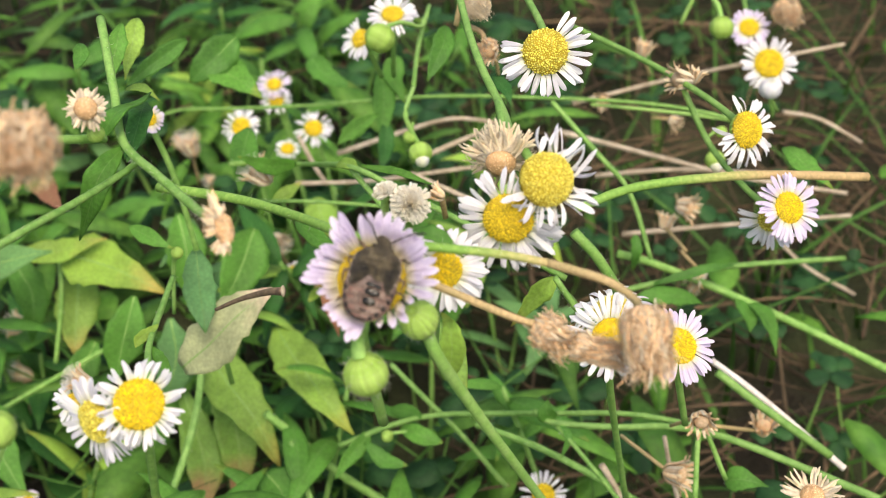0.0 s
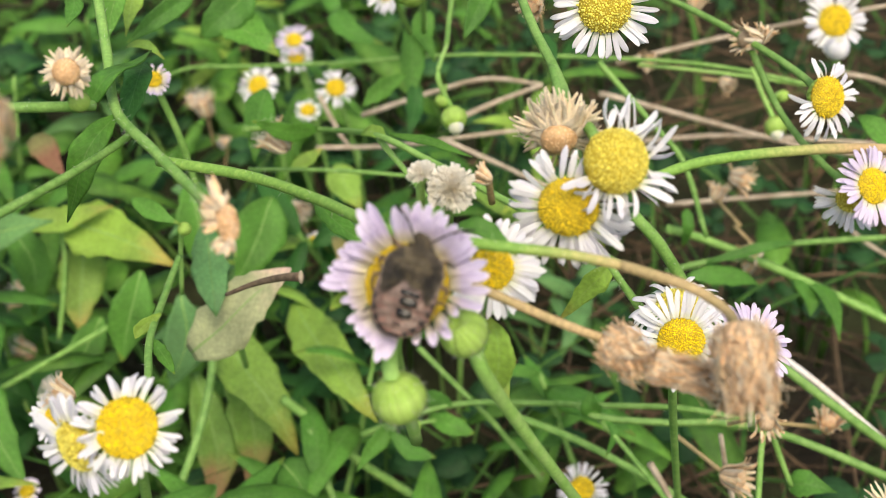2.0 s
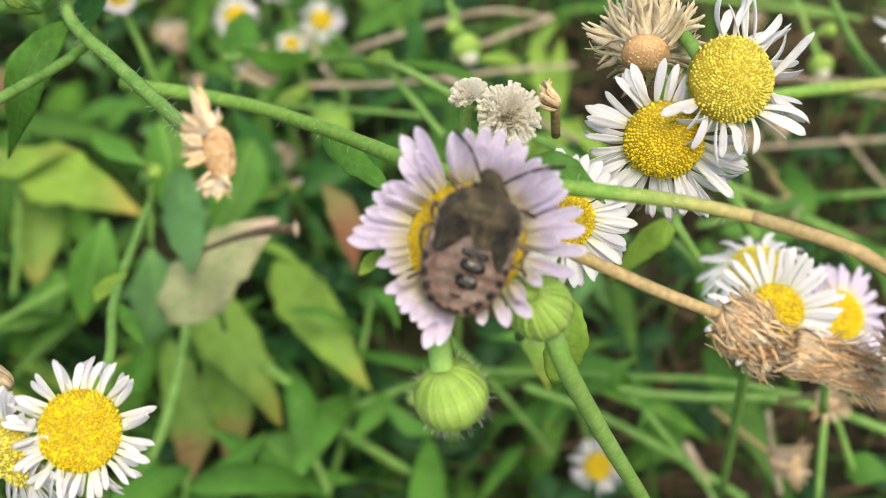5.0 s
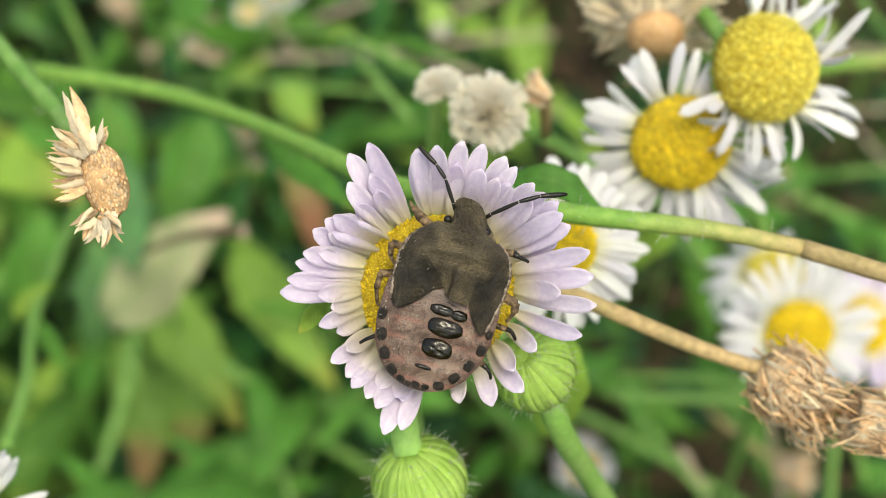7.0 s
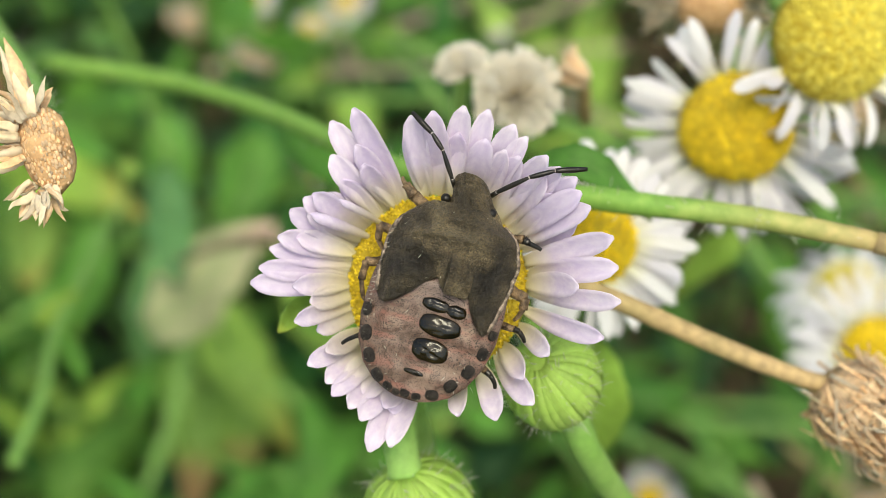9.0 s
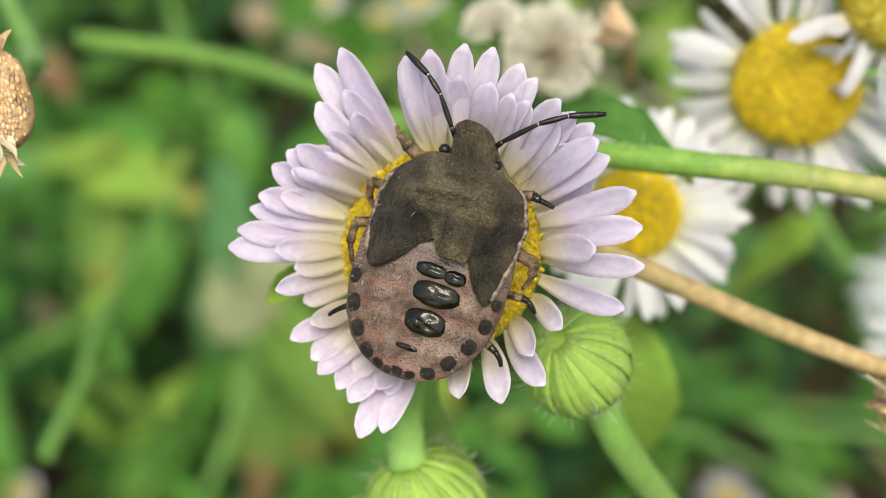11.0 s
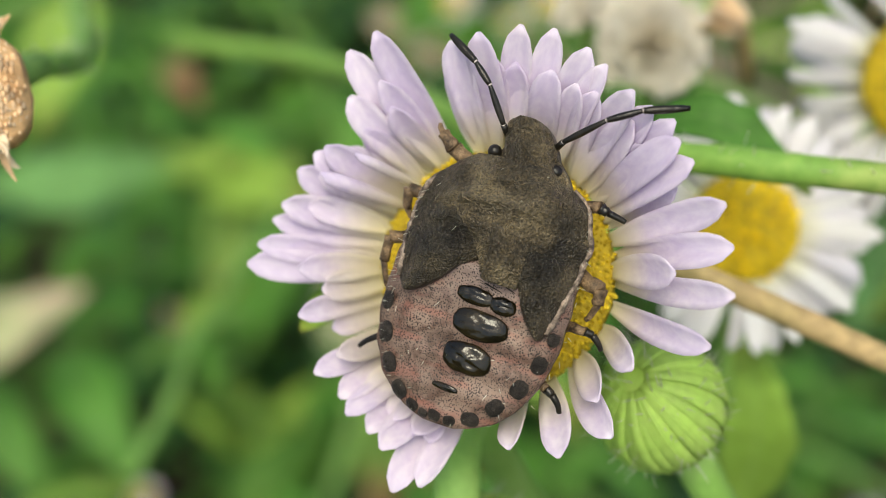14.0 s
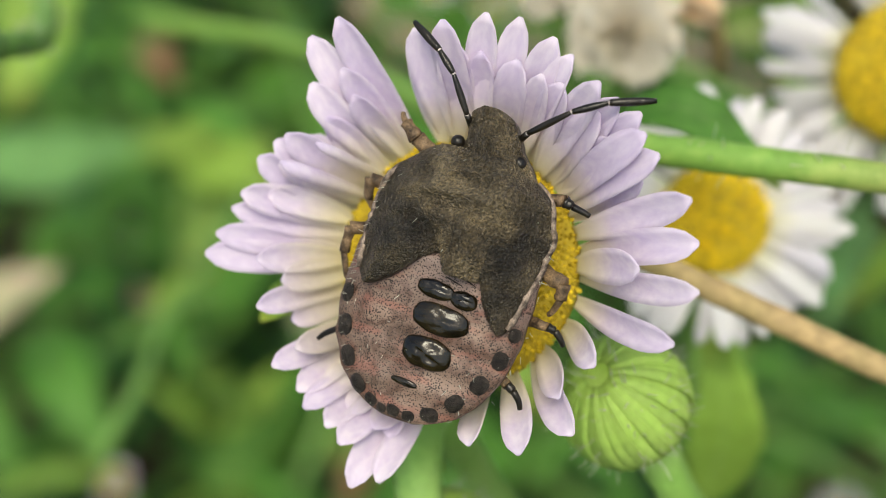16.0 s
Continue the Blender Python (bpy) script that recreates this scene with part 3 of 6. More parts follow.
def shell_material(name, tone):
    """Pitted chitin: grey-brown, close dark punctures, pale flecks painted in for glints and short pale scales, low
    gloss.
    """
    m, nt, bsdf, out = nodes_of(name)
    tc = nt.nodes.new("ShaderNodeTexCoord")
    pits = nt.nodes.new("ShaderNodeTexVoronoi")
    pits.inputs["Scale"].default_value = 19000
    nt.links.new(tc.outputs["Object"], pits.inputs["Vector"])
    broad = ramp(nt, noise_of(nt, 800.0, 3.0), [(0.34, tuple(c * tone for c in (0.03, 0.023, 0.013))), (0.5, tuple(c * tone for c in (0.075, 0.059, 0.035))), (0.66, tuple(c * tone for c in (0.17, 0.136, 0.082)))])
    grain = noise_of(nt, 16000.0, 3.0)
    patch = mixed(nt, 1.0, broad, ramp(nt, grain, [(0.36, (0.45, 0.45, 0.46)), (0.64, (1.5, 1.46, 1.38))]), "MULTIPLY")
    hollow = ramp(nt, pits.outputs["Distance"], [(0.15, (0.4, 0.39, 0.36)), (0.5, (1.12, 1.12, 1.1))])
    spark = nt.nodes.new("ShaderNodeTexVoronoi")
    spark.inputs["Scale"].default_value = 7000
    nt.links.new(tc.outputs["Object"], spark.inputs["Vector"])
    glint_paint = ramp(nt, spark.outputs["Distance"], [(0.1, (0.75, 0.75, 0.75)), (0.2, (0, 0, 0))])
    nt.links.new(mixed(nt, glint_paint, mixed(nt, 1.0, patch, hollow, "MULTIPLY"), (0.2 * tone, 0.17 * tone, 0.12 * tone)), bsdf.inputs["Base Color"])
    bsdf.inputs["Roughness"].default_value = 0.36
    bsdf.inputs["Specular IOR Level"].default_value = 0.44
    relief = nt.nodes.new("ShaderNodeMath")
    relief.operation = "MULTIPLY_ADD"
    relief.inputs[1].default_value = 3.0
    nt.links.new(pits.outputs["Distance"], relief.inputs[0])
    rough_skin = nt.nodes.new("ShaderNodeMath")
    rough_skin.operation = "MULTIPLY_ADD"
    rough_skin.inputs[1].default_value = 7.0
    nt.links.new(noise_of(nt, 5200.0, 2.0), rough_skin.inputs[0])
    nt.links.new(grain, rough_skin.inputs[2])
    nt.links.new(rough_skin.outputs[0], relief.inputs[2])
    bumped(nt, bsdf, relief.outputs[0], 1.0, 0.000018)
    return m


def shield_bug():
    bug = thing("shield_bug", (-0.42, 0.12, 0.0), (-0.06, 0.1, 1.0), "brown shield bug nymph with speckled pink abdomen, on lilac flower", "shield bug", spin=-17.5)
    brown, dark = shell_material("bug_brown_shell", 0.75), shell_material("bug_dark_wing_pad", 0.4)
    tan = shell_material("bug_light_plate", 1.05)
    m, nt, bsdf, out = nodes_of("bug_pink_abdomen")
    dots = nt.nodes.new("ShaderNodeTexVoronoi")
    dots.inputs["Scale"].default_value = 19000
    tc = nt.nodes.new("ShaderNodeTexCoord")
    nt.links.new(tc.outputs["Object"], dots.inputs["Vector"])
    tone = ramp(nt, noise_of(nt, 900.0, 4.0), [(0.34, (0.078, 0.046, 0.033)), (0.46, (0.205, 0.143, 0.112)), (0.53, (0.11, 0.064, 0.048)), (0.64, (0.25, 0.175, 0.136))])
    shade = nt.nodes.new("ShaderNodeMath")
    shade.operation = "MULTIPLY_ADD"
    shade.inputs[1].default_value = 0.5
    nt.links.new(noise_of(nt, 4200.0, 3.0), shade.inputs[0])
    nt.links.new(dots.outputs["Distance"], shade.inputs[2])
    speck = ramp(nt, shade.outputs[0], [(0.53, (0.0, 0.0, 0.0)), (0.68, (1, 1, 1))])
    sep = nt.nodes.new("ShaderNodeSeparateXYZ")
    nt.links.new(tc.outputs["Object"], sep.inputs[0])
    near_shell = nt.nodes.new("ShaderNodeMapRange")
    near_shell.inputs["From Min"].default_value, near_shell.inputs["From Max"].default_value = -0.0014, 0.0002
    near_shell.inputs["To Max"].default_value = 0.75
    nt.links.new(sep.outputs[1], near_shell.inputs["Value"])
    tone = mixed(nt, near_shell.outputs[0], tone, (0.26, 0.2, 0.18))
    streak = ramp(nt, noise_of(nt, 2600.0, 3.0, stretch=(0.25, 1, 1)), [(0.52, (0, 0, 0)), (0.68, (0.55, 0.55, 0.55))])
    tone = mixed(nt, streak, tone, (0.23, 0.09, 0.066))
    rung = nt.nodes.new("ShaderNodeMath")
    rung.operation = "MULTIPLY"
    rung.inputs[1].default_value = 7600.0
    nt.links.new(sep.outputs[1], rung.inputs[0])
    wave = nt.nodes.new("ShaderNodeMath")
    wave.operation = "SINE"
    nt.links.new(rung.outputs[0], wave.inputs[0])
    seam = ramp(nt, wave.outputs[0], [(0.6, (0, 0, 0)), (0.95, (0.6, 0.6, 0.6))])
    tone = mixed(nt, mixed(nt, 1.0, seam, ramp(nt, noise_of(nt, 1500.0, 2.0), [(0.4, (0, 0, 0)), (0.6, (1, 1, 1))]), "MULTIPLY"), tone, (0.28, 0.12, 0.088))
    col = mixed(nt, speck, (0.018, 0.014, 0.012), tone)
    nt.links.new(col, bsdf.inputs["Base Color"])
    bsdf.inputs["Roughness"].default_value = 0.45
    bumped(nt, bsdf, dots.outputs["Distance"], 0.3, 0.00004)
    bsdf.inputs["Specular IOR Level"].default_value = 0.3
    pink = m
    # Bronze mottle on the black: partly its own tint, partly painted highlights.
    plate_black = surface("bug_bronze_glint_plate", (0.002, 0.0017, 0.001), (0.022, 0.016, 0.006), 1300, 0.1, fine=2, bump=0.5, depth=0.0001, gloss=0.5)
    black = surface("bug_black_plate", (0.004, 0.0035, 0.003), (0.02, 0.016, 0.01), 1500, 0.28, fine=3, bump=0.5, depth=0.00008, gloss=0.4)
    spot = surface("bug_margin_spot", (0.008, 0.007, 0.006), (0.045, 0.037, 0.031), 3800, 0.45, bump=0.9, depth=0.00009, gloss=0.25)
    amber = surface("bug_leg_brown", (0.03, 0.018, 0.01), (0.3, 0.2, 0.11), 3400, 0.5, bump=0.6, grit=0.5)
    rim_mat = surface("bug_speckled_rim", (0.03, 0.02, 0.014), (0.42, 0.33, 0.26), 5200, 0.5, bump=0.6, grit=0.5)
    pale = surface("bug_pale_joint", (0.45, 0.38, 0.36), (0.62, 0.55, 0.52), 3000, 0.5, bump=0.2)

    def seg_lines(x, y):
        return back(x, y) + 0.045 * math.cos(y * 7.6 + 0.4 * abs(x)) + 0.03 * noise.noise(Vector((x * 2.5, y * 2.5, 9.0))) - 0.3 * max(0.0, min(1.0, (y - 0.1) / 0.3))

    abdomen = part("abdomen", shell(-4.35, 2.0, lambda y: spine(y) - girth(y), lambda y: spine(y) + girth(y), seg_lines, 56, 33, 0.25, 0.012), pink, bug, "pinkish grey abdomen speckled with black")
    belly = moved(dome(2.4, 1.1, 6, 20), Matrix.Rotation(math.pi, 4, "X") @ Matrix.Diagonal((1, 1.55, 1, 1)))
    part("belly", moved(belly, Matrix.Translation((0, -0.6, 0.1))), amber, bug)

    def shield_left(y):
        return -float(np.interp(y, (1.3, 1.7, 2.1, 2.5, 2.85, 3.08), (2.46, 2.38, 2.2, 1.9, 1.58, 1.2)))

    def shield_right(y):
        return float(np.interp(y, (1.3, 1.7, 2.1, 2.4, 2.7, 2.85, 3.05), (2.46, 2.4, 2.28, 2.1, 1.7, 1.3, 1.0)))

    def lumps(x, y, rise):
        z = 0.22 * knoll(x, y, 0.85, 1.95, 0.42, 0.26) + 0.09 * knoll(x, y, -1.0, 1.85, 0.5, 0.25) + 0.11 * knoll(x, y, 1.75, 1.2, 0.22, 0.26) + 0.09 * knoll(x, y, -0.75, 2.6, 0.5, 0.18) + 0.1 * knoll(x, y, 1.05, 2.42, 0.4, 0.18)
        z -= 0.3 * knoll(x, y, -0.69, 0.7, 0.3, 0.28) + 0.22 * knoll(x, y, -0.25, 0.35, 0.3, 0.45) + 0.08 * knoll(x, y, 1.25, 0.85, 0.2, 0.4) + 0.07 * knoll(x, y, 0.1, 2.3, 0.5, 0.15)
        u = x - 0.16 - 0.05 * y
        z += 0.42 * math.exp(-((u / (0.07 if u < 0 else 0.55)) ** 2)) * max(0.0, min(1.0, (1.25 - y) / 0.4)) * max(0.0, min(1.0, (y + 0.5) / 0.3))
        z += 0.12 * math.exp(-(((y - 1.72 - 0.12 * math.cos(1.3 * x)) / 0.1) ** 2)) * max(0.0, 1 - abs(x) / 2.2)
        return back(x, y) + rise + z + 0.12 * noise.noise(Vector((x * 1.6, y * 1.6, 2.0))) + 0.09 * noise.noise(Vector((x * 3, y * 3, 5.0))) + 0.05 * noise.noise(Vector((x * 8, y * 8, 1.0)))

    part("pronotum", shell(1.3, 3.08, shield_left, shield_right, lambda x, y: lumps(x, y, 0.25), 44, 75, 0.3, 0.016), brown, bug, "grey-brown shield behind the head")

    def scut_mid(y):
        return float(np.interp(y, (-0.25, 0.0, 1.5), (0.62, 0.5, 0.35)))

    def scut(y):
        return float(np.interp(y, (-0.25, -0.15, 0.1, 0.5, 1.0, 1.5), (0.36, 0.46, 0.6, 0.8, 1.15, 1.6)))

    def scut_height(x, y):
        return lumps(x, y, 0.265)

    part("scutellum", shell(-0.25, 1.42, lambda y: scut_mid(y) - scut(y), lambda y: scut_mid(y) + scut(y), scut_height, 40, 51, 0.22, 0.016), tan, bug, "lighter brown ridged plate at mid back")

    def left_inner(y):
        return -float(np.interp(y, (-1.08, -1.0, -0.8, -0.4, 0.02, 0.3, 1.5), (1.9, 1.72, 1.42, 1.0, 0.62, 0.2, 0.4)))

    def left_outer(y):
        return -float(np.interp(y, (-1.08, -1.0, -0.8, 0.4, 1.5), (2.0, 2.18, 2.32, 2.46, 2.44)))

    def right_inner(y):
        return float(np.interp(y, (-1.38, -1.28, -1.0, -0.6, -0.1, 0.5, 1.5), (1.86, 1.72, 1.48, 1.24, 1.03, 1.0, 0.8)))

    def right_outer(y):
        return float(np.interp(y, (-1.38, -1.25, -0.6, 0.5, 1.5), (1.92, 2.0, 2.16, 2.4, 2.46)))

    for end, lo, hi in ((-1.08, left_outer, left_inner), (-1.38, right_inner, right_outer)):
        def pad_height(x, y, lo=lo, hi=hi):
            mid = (x - lo(y)) / max(0.1, hi(y) - lo(y))
            tail = max(0.0, min(1.0, (0.9 - y) / 0.8))
            return lumps(x, y, 0.255) + tail * (0.3 * math.sin(math.pi * max(0.02, min(0.98, mid))) ** 0.6 - 0.08)

        part("wing_pad", shell(end, 1.4, lo, hi, pad_height, 52, 31, 0.2, 0.016), dark, bug, "dark brown wing pad")

    for side, outer, y0 in ((-1, left_outer, -0.75), (1, right_outer, -1.15)):
        rim = [(outer(y) + side * 0.02, y, back(outer(y), y) + 0.16) for y in np.linspace(y0, 1.4, 8)]
        rim += [((shield_left if side < 0 else shield_right)(y) + side * 0.02, y, back(side * 2.2, y) + 0.2) for y in (1.8, 2.2, 2.5, 2.75)]
        part("shell_margin", tube(rim, 0.1, 0.075, 4, 8, 0.5), rim_mat, bug, "pale speckled rim of the shell")

    def brow(y):
        return float(np.interp(y, (2.75, 3.1, 3.45, 3.8, 4.1, 4.27, 4.35), (1.1, 1.0, 0.78, 0.72, 0.62, 0.46, 0.22)))

    def nose(y):
        return 0.25 - 0.36 * (y - 3.28)

    def face(x, y):
        u = (x - nose(y)) / (brow(y) + 0.2)
        return 0.24 + 0.62 * max(0, 1 - u * u) * (1 - ((y - 2.9) / 2.2) ** 2) + 0.07 * abs(math.sin(u * 4.2)) + 0.035 * math.sin(u * 26 + 2 * y) + 0.1 * noise.noise(Vector((x * 5, y * 5, 3.0)))

    head = part("head", shell(2.75, 4.35, lambda y: nose(y) - brow(y), lambda y: nose(y) + brow(y), face, 32, 27, 0.5, 0.03), tan, bug)
    for side in (-1, 1):
        part("eye", moved(blob(0.2, 8, 12), Matrix.Translation((0.11 + side * 0.9, 3.17 - side * 0.06, 0.5))), black, head, "dark bead eye")

    def plate(name, x, y, sx, sy, material, rise=0.1, turn=0.0):
        geo = dome(1.0, 1.0, 9, 30)
        geo = ([(a * q, b * q, c) for a, b, c in geo[0] for q in [math.hypot(a, b) / max(1e-6, (abs(a) ** 2.6 + abs(b) ** 2.6) ** 0.3846)]], geo[1])
        geo = ([(a * (1 + 0.08 * noise.noise(Vector((a * 2, b * 2, y)))), b * (1 + 0.1 * noise.noise(Vector((a * 2, y, b * 2)))), c * (1 + 0.35 * noise.noise(Vector((a * 2, b * 3.5, y * 3)))) if c > 0 else c) for a, b, c in geo[0]], geo[1])
        geo = moved(geo, Matrix.Translation((x, y, back(x, y) + 0.03)) @ Matrix.Rotation(radians(turn), 4, "Z") @ Matrix.Diagonal((sx, sy, rise, 1)))
        part(name, ([(a, b, c + back(a, b) - back(x, y)) for a, b, c in geo[0]], geo[1]), material, abdomen)

    for x, y, sx, sy in ((-0.02, -0.7, 0.52, 0.24), (0.78, -0.77, 0.36, 0.24), (0.3, -1.44, 0.8, 0.4), (0.16, -2.38, 0.69, 0.43), (-0.22, -3.3, 0.38, 0.1)):
        plate("back_plate", x, y, sx, sy, plate_black, 0.3 * sy + 0.06, -3)
    for x, y, size in ((-2.55, -1.5, 0.26), (-2.36, -2.36, 0.3), (-2.02, -3.14, 0.29), (-1.54, -3.76, 0.27), (-1.06, -4.06, 0.2), (-0.7, -4.18, 0.15), (-0.36, -4.14, 0.19), (0.08, -4.16, 0.18),
                       (0.64, -3.95, 0.25), (1.22, -3.44, 0.26), (1.72, -2.77, 0.27), (2.06, -2.0, 0.25), (2.24, -1.25, 0.19)):
        side = 1 if x > 0 else -1
        lean = side * math.degrees(math.atan2(girth(y + 0.2) - girth(max(-4.3, y - 0.2)), 0.4))
        if abs(x) < 0.8:
            lean = 80.0 * side
        plate("margin_spot", x, y, size * 0.8, size * 1.0, spot, 0.09, -lean)

    for x0, y0, x1, y1 in ((-0.1, -0.02, 0.4, -0.16), (0.5, -0.19, 0.98, -0.34), (0.12, -0.3, 0.62, -0.42)):
        mid = [(x0 + (x1 - x0) * f, y0 + (y1 - y0) * f) for f in (0, 0.35, 0.7, 1)]
        part("seam_mark", tube([(x, y, seg_lines(x, y) + 0.012) for x, y in mid], 0.022, 0.012, 3, 5, 0.6), spot, abdomen, "thin broken black line")

    for side, pts in ((-1, ((-0.6, 3.75, 0.35), (-0.74, 3.98, 0.6), (-1.32, 4.9, 1.0), (-1.86, 5.4, 1.1), (-2.8, 5.98, 1.0))), (1, ((0.8, 3.75, 0.35), (1.0, 3.92, 0.6), (2.05, 4.72, 0.95), (2.9, 5.2, 0.9), (4.0, 5.6, 0.6)))):
        feeler = part("antenna", tube(pts[:2], 0.1, 0.09, 3, 8), black, bug, "slim black antenna with pale joints")
        for a, b, r in ((pts[1], pts[2], 0.085), (pts[2], pts[3], 0.09), (pts[3], pts[4], 0.105)):
            part("segment", tube([a, tuple((p + q) / 2 for p, q in zip(a, b)), b], r, r, 5, 8, profile=lambda f, r=r: r * (0.65 + 0.5 * math.sin(math.pi * min(1, f * 0.86 + 0.12)))), black, feeler)
            part("joint", moved(blob(0.07, 5, 8), Matrix.Translation(a)), pale, feeler)

    bristles = []
    for k in range(120):
        y = random.uniform(-4.2, 3.0)
        edge = random.random() < 0.35
        x = random.choice((-1, 1)) * girth(y) * (random.uniform(0.93, 1.0) if edge else math.sqrt(random.random()))
        p = Vector((x, y, back(x, y) + (0.2 if y > 0 else 0.0)))
        q = p + Vector((random.uniform(-0.12, 0.12) + (0.12 * x / 2.5 if edge else 0), random.uniform(-0.16, 0.04), random.uniform(0.06, 0.16)))
        bristles.append(tube([tuple(p), tuple(q)], 0.011, 0.005, 1, 3, ends=False))
    part("fuzz", joined(bristles), M_HAIR, bug, "short pale bristles", kind="stuff")

    def leg(points, dark=False, thick=1.0):
        limb = part("leg", tube(points[:2], 0.2 * thick, 0.17 * thick, 3, 8, 0.4), amber, bug, "mottled brown leg")
        part("shin", tube(points[1:3], 0.16 * thick, 0.13 * thick, 4, 8, 0.4), black if dark else amber, limb)
        part("foot", tube(points[2:], 0.1, 0.07, 3, 7, profile=lambda f: 0.1 - 0.03 * f), black if dark else amber, limb)

    leg([(-1.4, 2.7, 0.0), (-2.0, 3.05, 0.3), (-2.42, 3.38, 0.35), (-2.55, 3.5, 0.3), (-2.62, 3.62, 0.25)], False, 1.35)
    leg([(-2.2, 1.55, -0.1), (-2.95, 1.65, 0.3), (-2.9, 1.1, 0.1), (-2.7, 0.85, -0.1), (-2.6, 0.75, -0.2)])
    leg([(-2.2, 0.5, -0.1), (-3.1, 0.2, 0.3), (-3.12, -0.5, 0.1), (-2.95, -1.05, -0.1), (-2.85, -1.2, -0.2)])
    leg([(-2.1, -2.2, -0.4), (-2.45, -2.4, -0.2), (-2.65, -2.53, -0.1), (-3.05, -2.82, -0.2), (-3.25, -3.03, -0.3)], True, 0.75)
    leg([(1.6, 2.4, -0.1), (2.4, 2.5, 0.2), (2.62, 2.43, 0.15), (2.95, 2.37, 0.05), (3.12, 2.32, 0.0)], True)
    leg([(2.3, 0.6, -0.1), (3.0, 0.4, 0.2), (3.05, 0.0, 0.1), (2.9, -0.35, -0.1), (2.8, -0.47, -0.2)], False, 1.2)
    leg([(2.3, -0.8, -0.3), (2.9, -0.78, -0.05), (3.12, -0.83, -0.1), (3.3, -1.0, -0.2), (3.4, -1.15, -0.3)], True, 0.8)
    leg([(1.9, -2.4, -0.5), (2.3, -2.58, -0.2), (2.5, -2.68, -0.2), (2.7, -2.9, -0.3), (2.78, -3.1, -0.4)], True, 0.8)
    return bug


# ---- flower heads ----
def daisy(name, place, facing, r, h, reach, width, sectors, label, petal=M_PETAL_WHITE, disc=M_DISC, lift=0.1, curl=0.15, spread=0.25, stalk=(), stalk_r=0.6, florets=170, stalk_mat=M_STEM, group="fleabane flowers", wild=1.0):
    ob = thing(name, place, facing, label, "flower", group)
    centre = part("disc", dome(r, h, 7, 22), M_DISC_GAP_SHADE, ob, "yellow centre of tiny florets")
    part("floret_field", floret_field(r, h, florets * 2, r * 0.92 / math.sqrt(florets * 2), 1.6), disc, centre, "tiny yellow florets", kind="stuff")
    ray_ring(ob, f"{reach:.1f}_{width:.2f}_{lift:.2f}_{curl:.2f}", r * 0.93, 0.0, reach - r * 0.93, width, sectors, petal, lift, curl, spread, wild)
    involucre(ob, r * 0.98, r * 0.75, M_BUD, 20)
    if stalk:
        part("stalk", tube([(0, 0, -r * 0.6), *local_line(ob, stalk)], stalk_r, stalk_r * 0.9, 6, 8, 0.05), stalk_mat, ob, "thin hairy green stalk")
    return ob


def bud(place, facing, r, stalk, label, stalk_r=0.5, hairs=140, material=M_BUD, tip=None):
    """A closed nodding bud: its local +z is where the stalk joins, the bracts run down from there."""
    ob = thing("flower_bud", place, facing, label, "flower bud", "fleabane buds")
    core = part("core", blob(r * 0.985, 14, 26, (1, 1, 0.93)), material, ob)
    line = [(r * 1.0 * math.sin(a), 0, r * 0.95 * math.cos(a)) for a in (0.2, 0.5, 0.85, 1.2, 1.55, 1.9, 2.2, 2.5, 2.75, 2.95)]
    me = mesh_of("bract", strip(line, r * 0.2, 3, -0.2, r * 0.012, lambda t: 0.25 + 0.75 * math.sin(math.pi * (0.13 + 0.82 * t)), side=(0, 1, 0)), material)
    for k in range(34):
        s = random.uniform(0.985, 1.02)
        part("bract", me, material, core, m=Matrix.Rotation(2 * math.pi * (k + random.uniform(-0.25, 0.25)) / 34, 4, "Z") @ Matrix.Scale(s, 4))
    if hairs:
        fuzz = []
        for k in range(hairs):
            d = Vector((random.gauss(0, 1), random.gauss(0, 1), random.gauss(0, 1))).normalized()
            p = d * r * 0.98
            q = p + (d + Vector((random.uniform(-0.5, 0.5), random.uniform(-0.5, 0.5), -0.3))) * r * random.uniform(0.12, 0.28)
            fuzz.append(tube([tuple(p), tuple(q)], 0.022, 0.008, 1, 3, ends=False))
        part("fuzz", joined(fuzz), M_HAIR, ob, "fine pale hairs", kind="stuff")
    if tip:
        part("tip", moved(dome(r * 0.55, r * 0.5, 5, 12), Matrix.Translation((0, 0, -r * 0.8)) @ Matrix.Rotation(math.pi, 4, "X") @ Matrix.Scale(1.15, 4)), tip, ob)
    part("stalk", tube([(0, 0, r * 0.8), *local_line(ob, stalk)], stalk_r * 1.3, stalk_r, 6, 8, 0.05), M_STEM_PALE, ob, "light green stalk")
    return ob


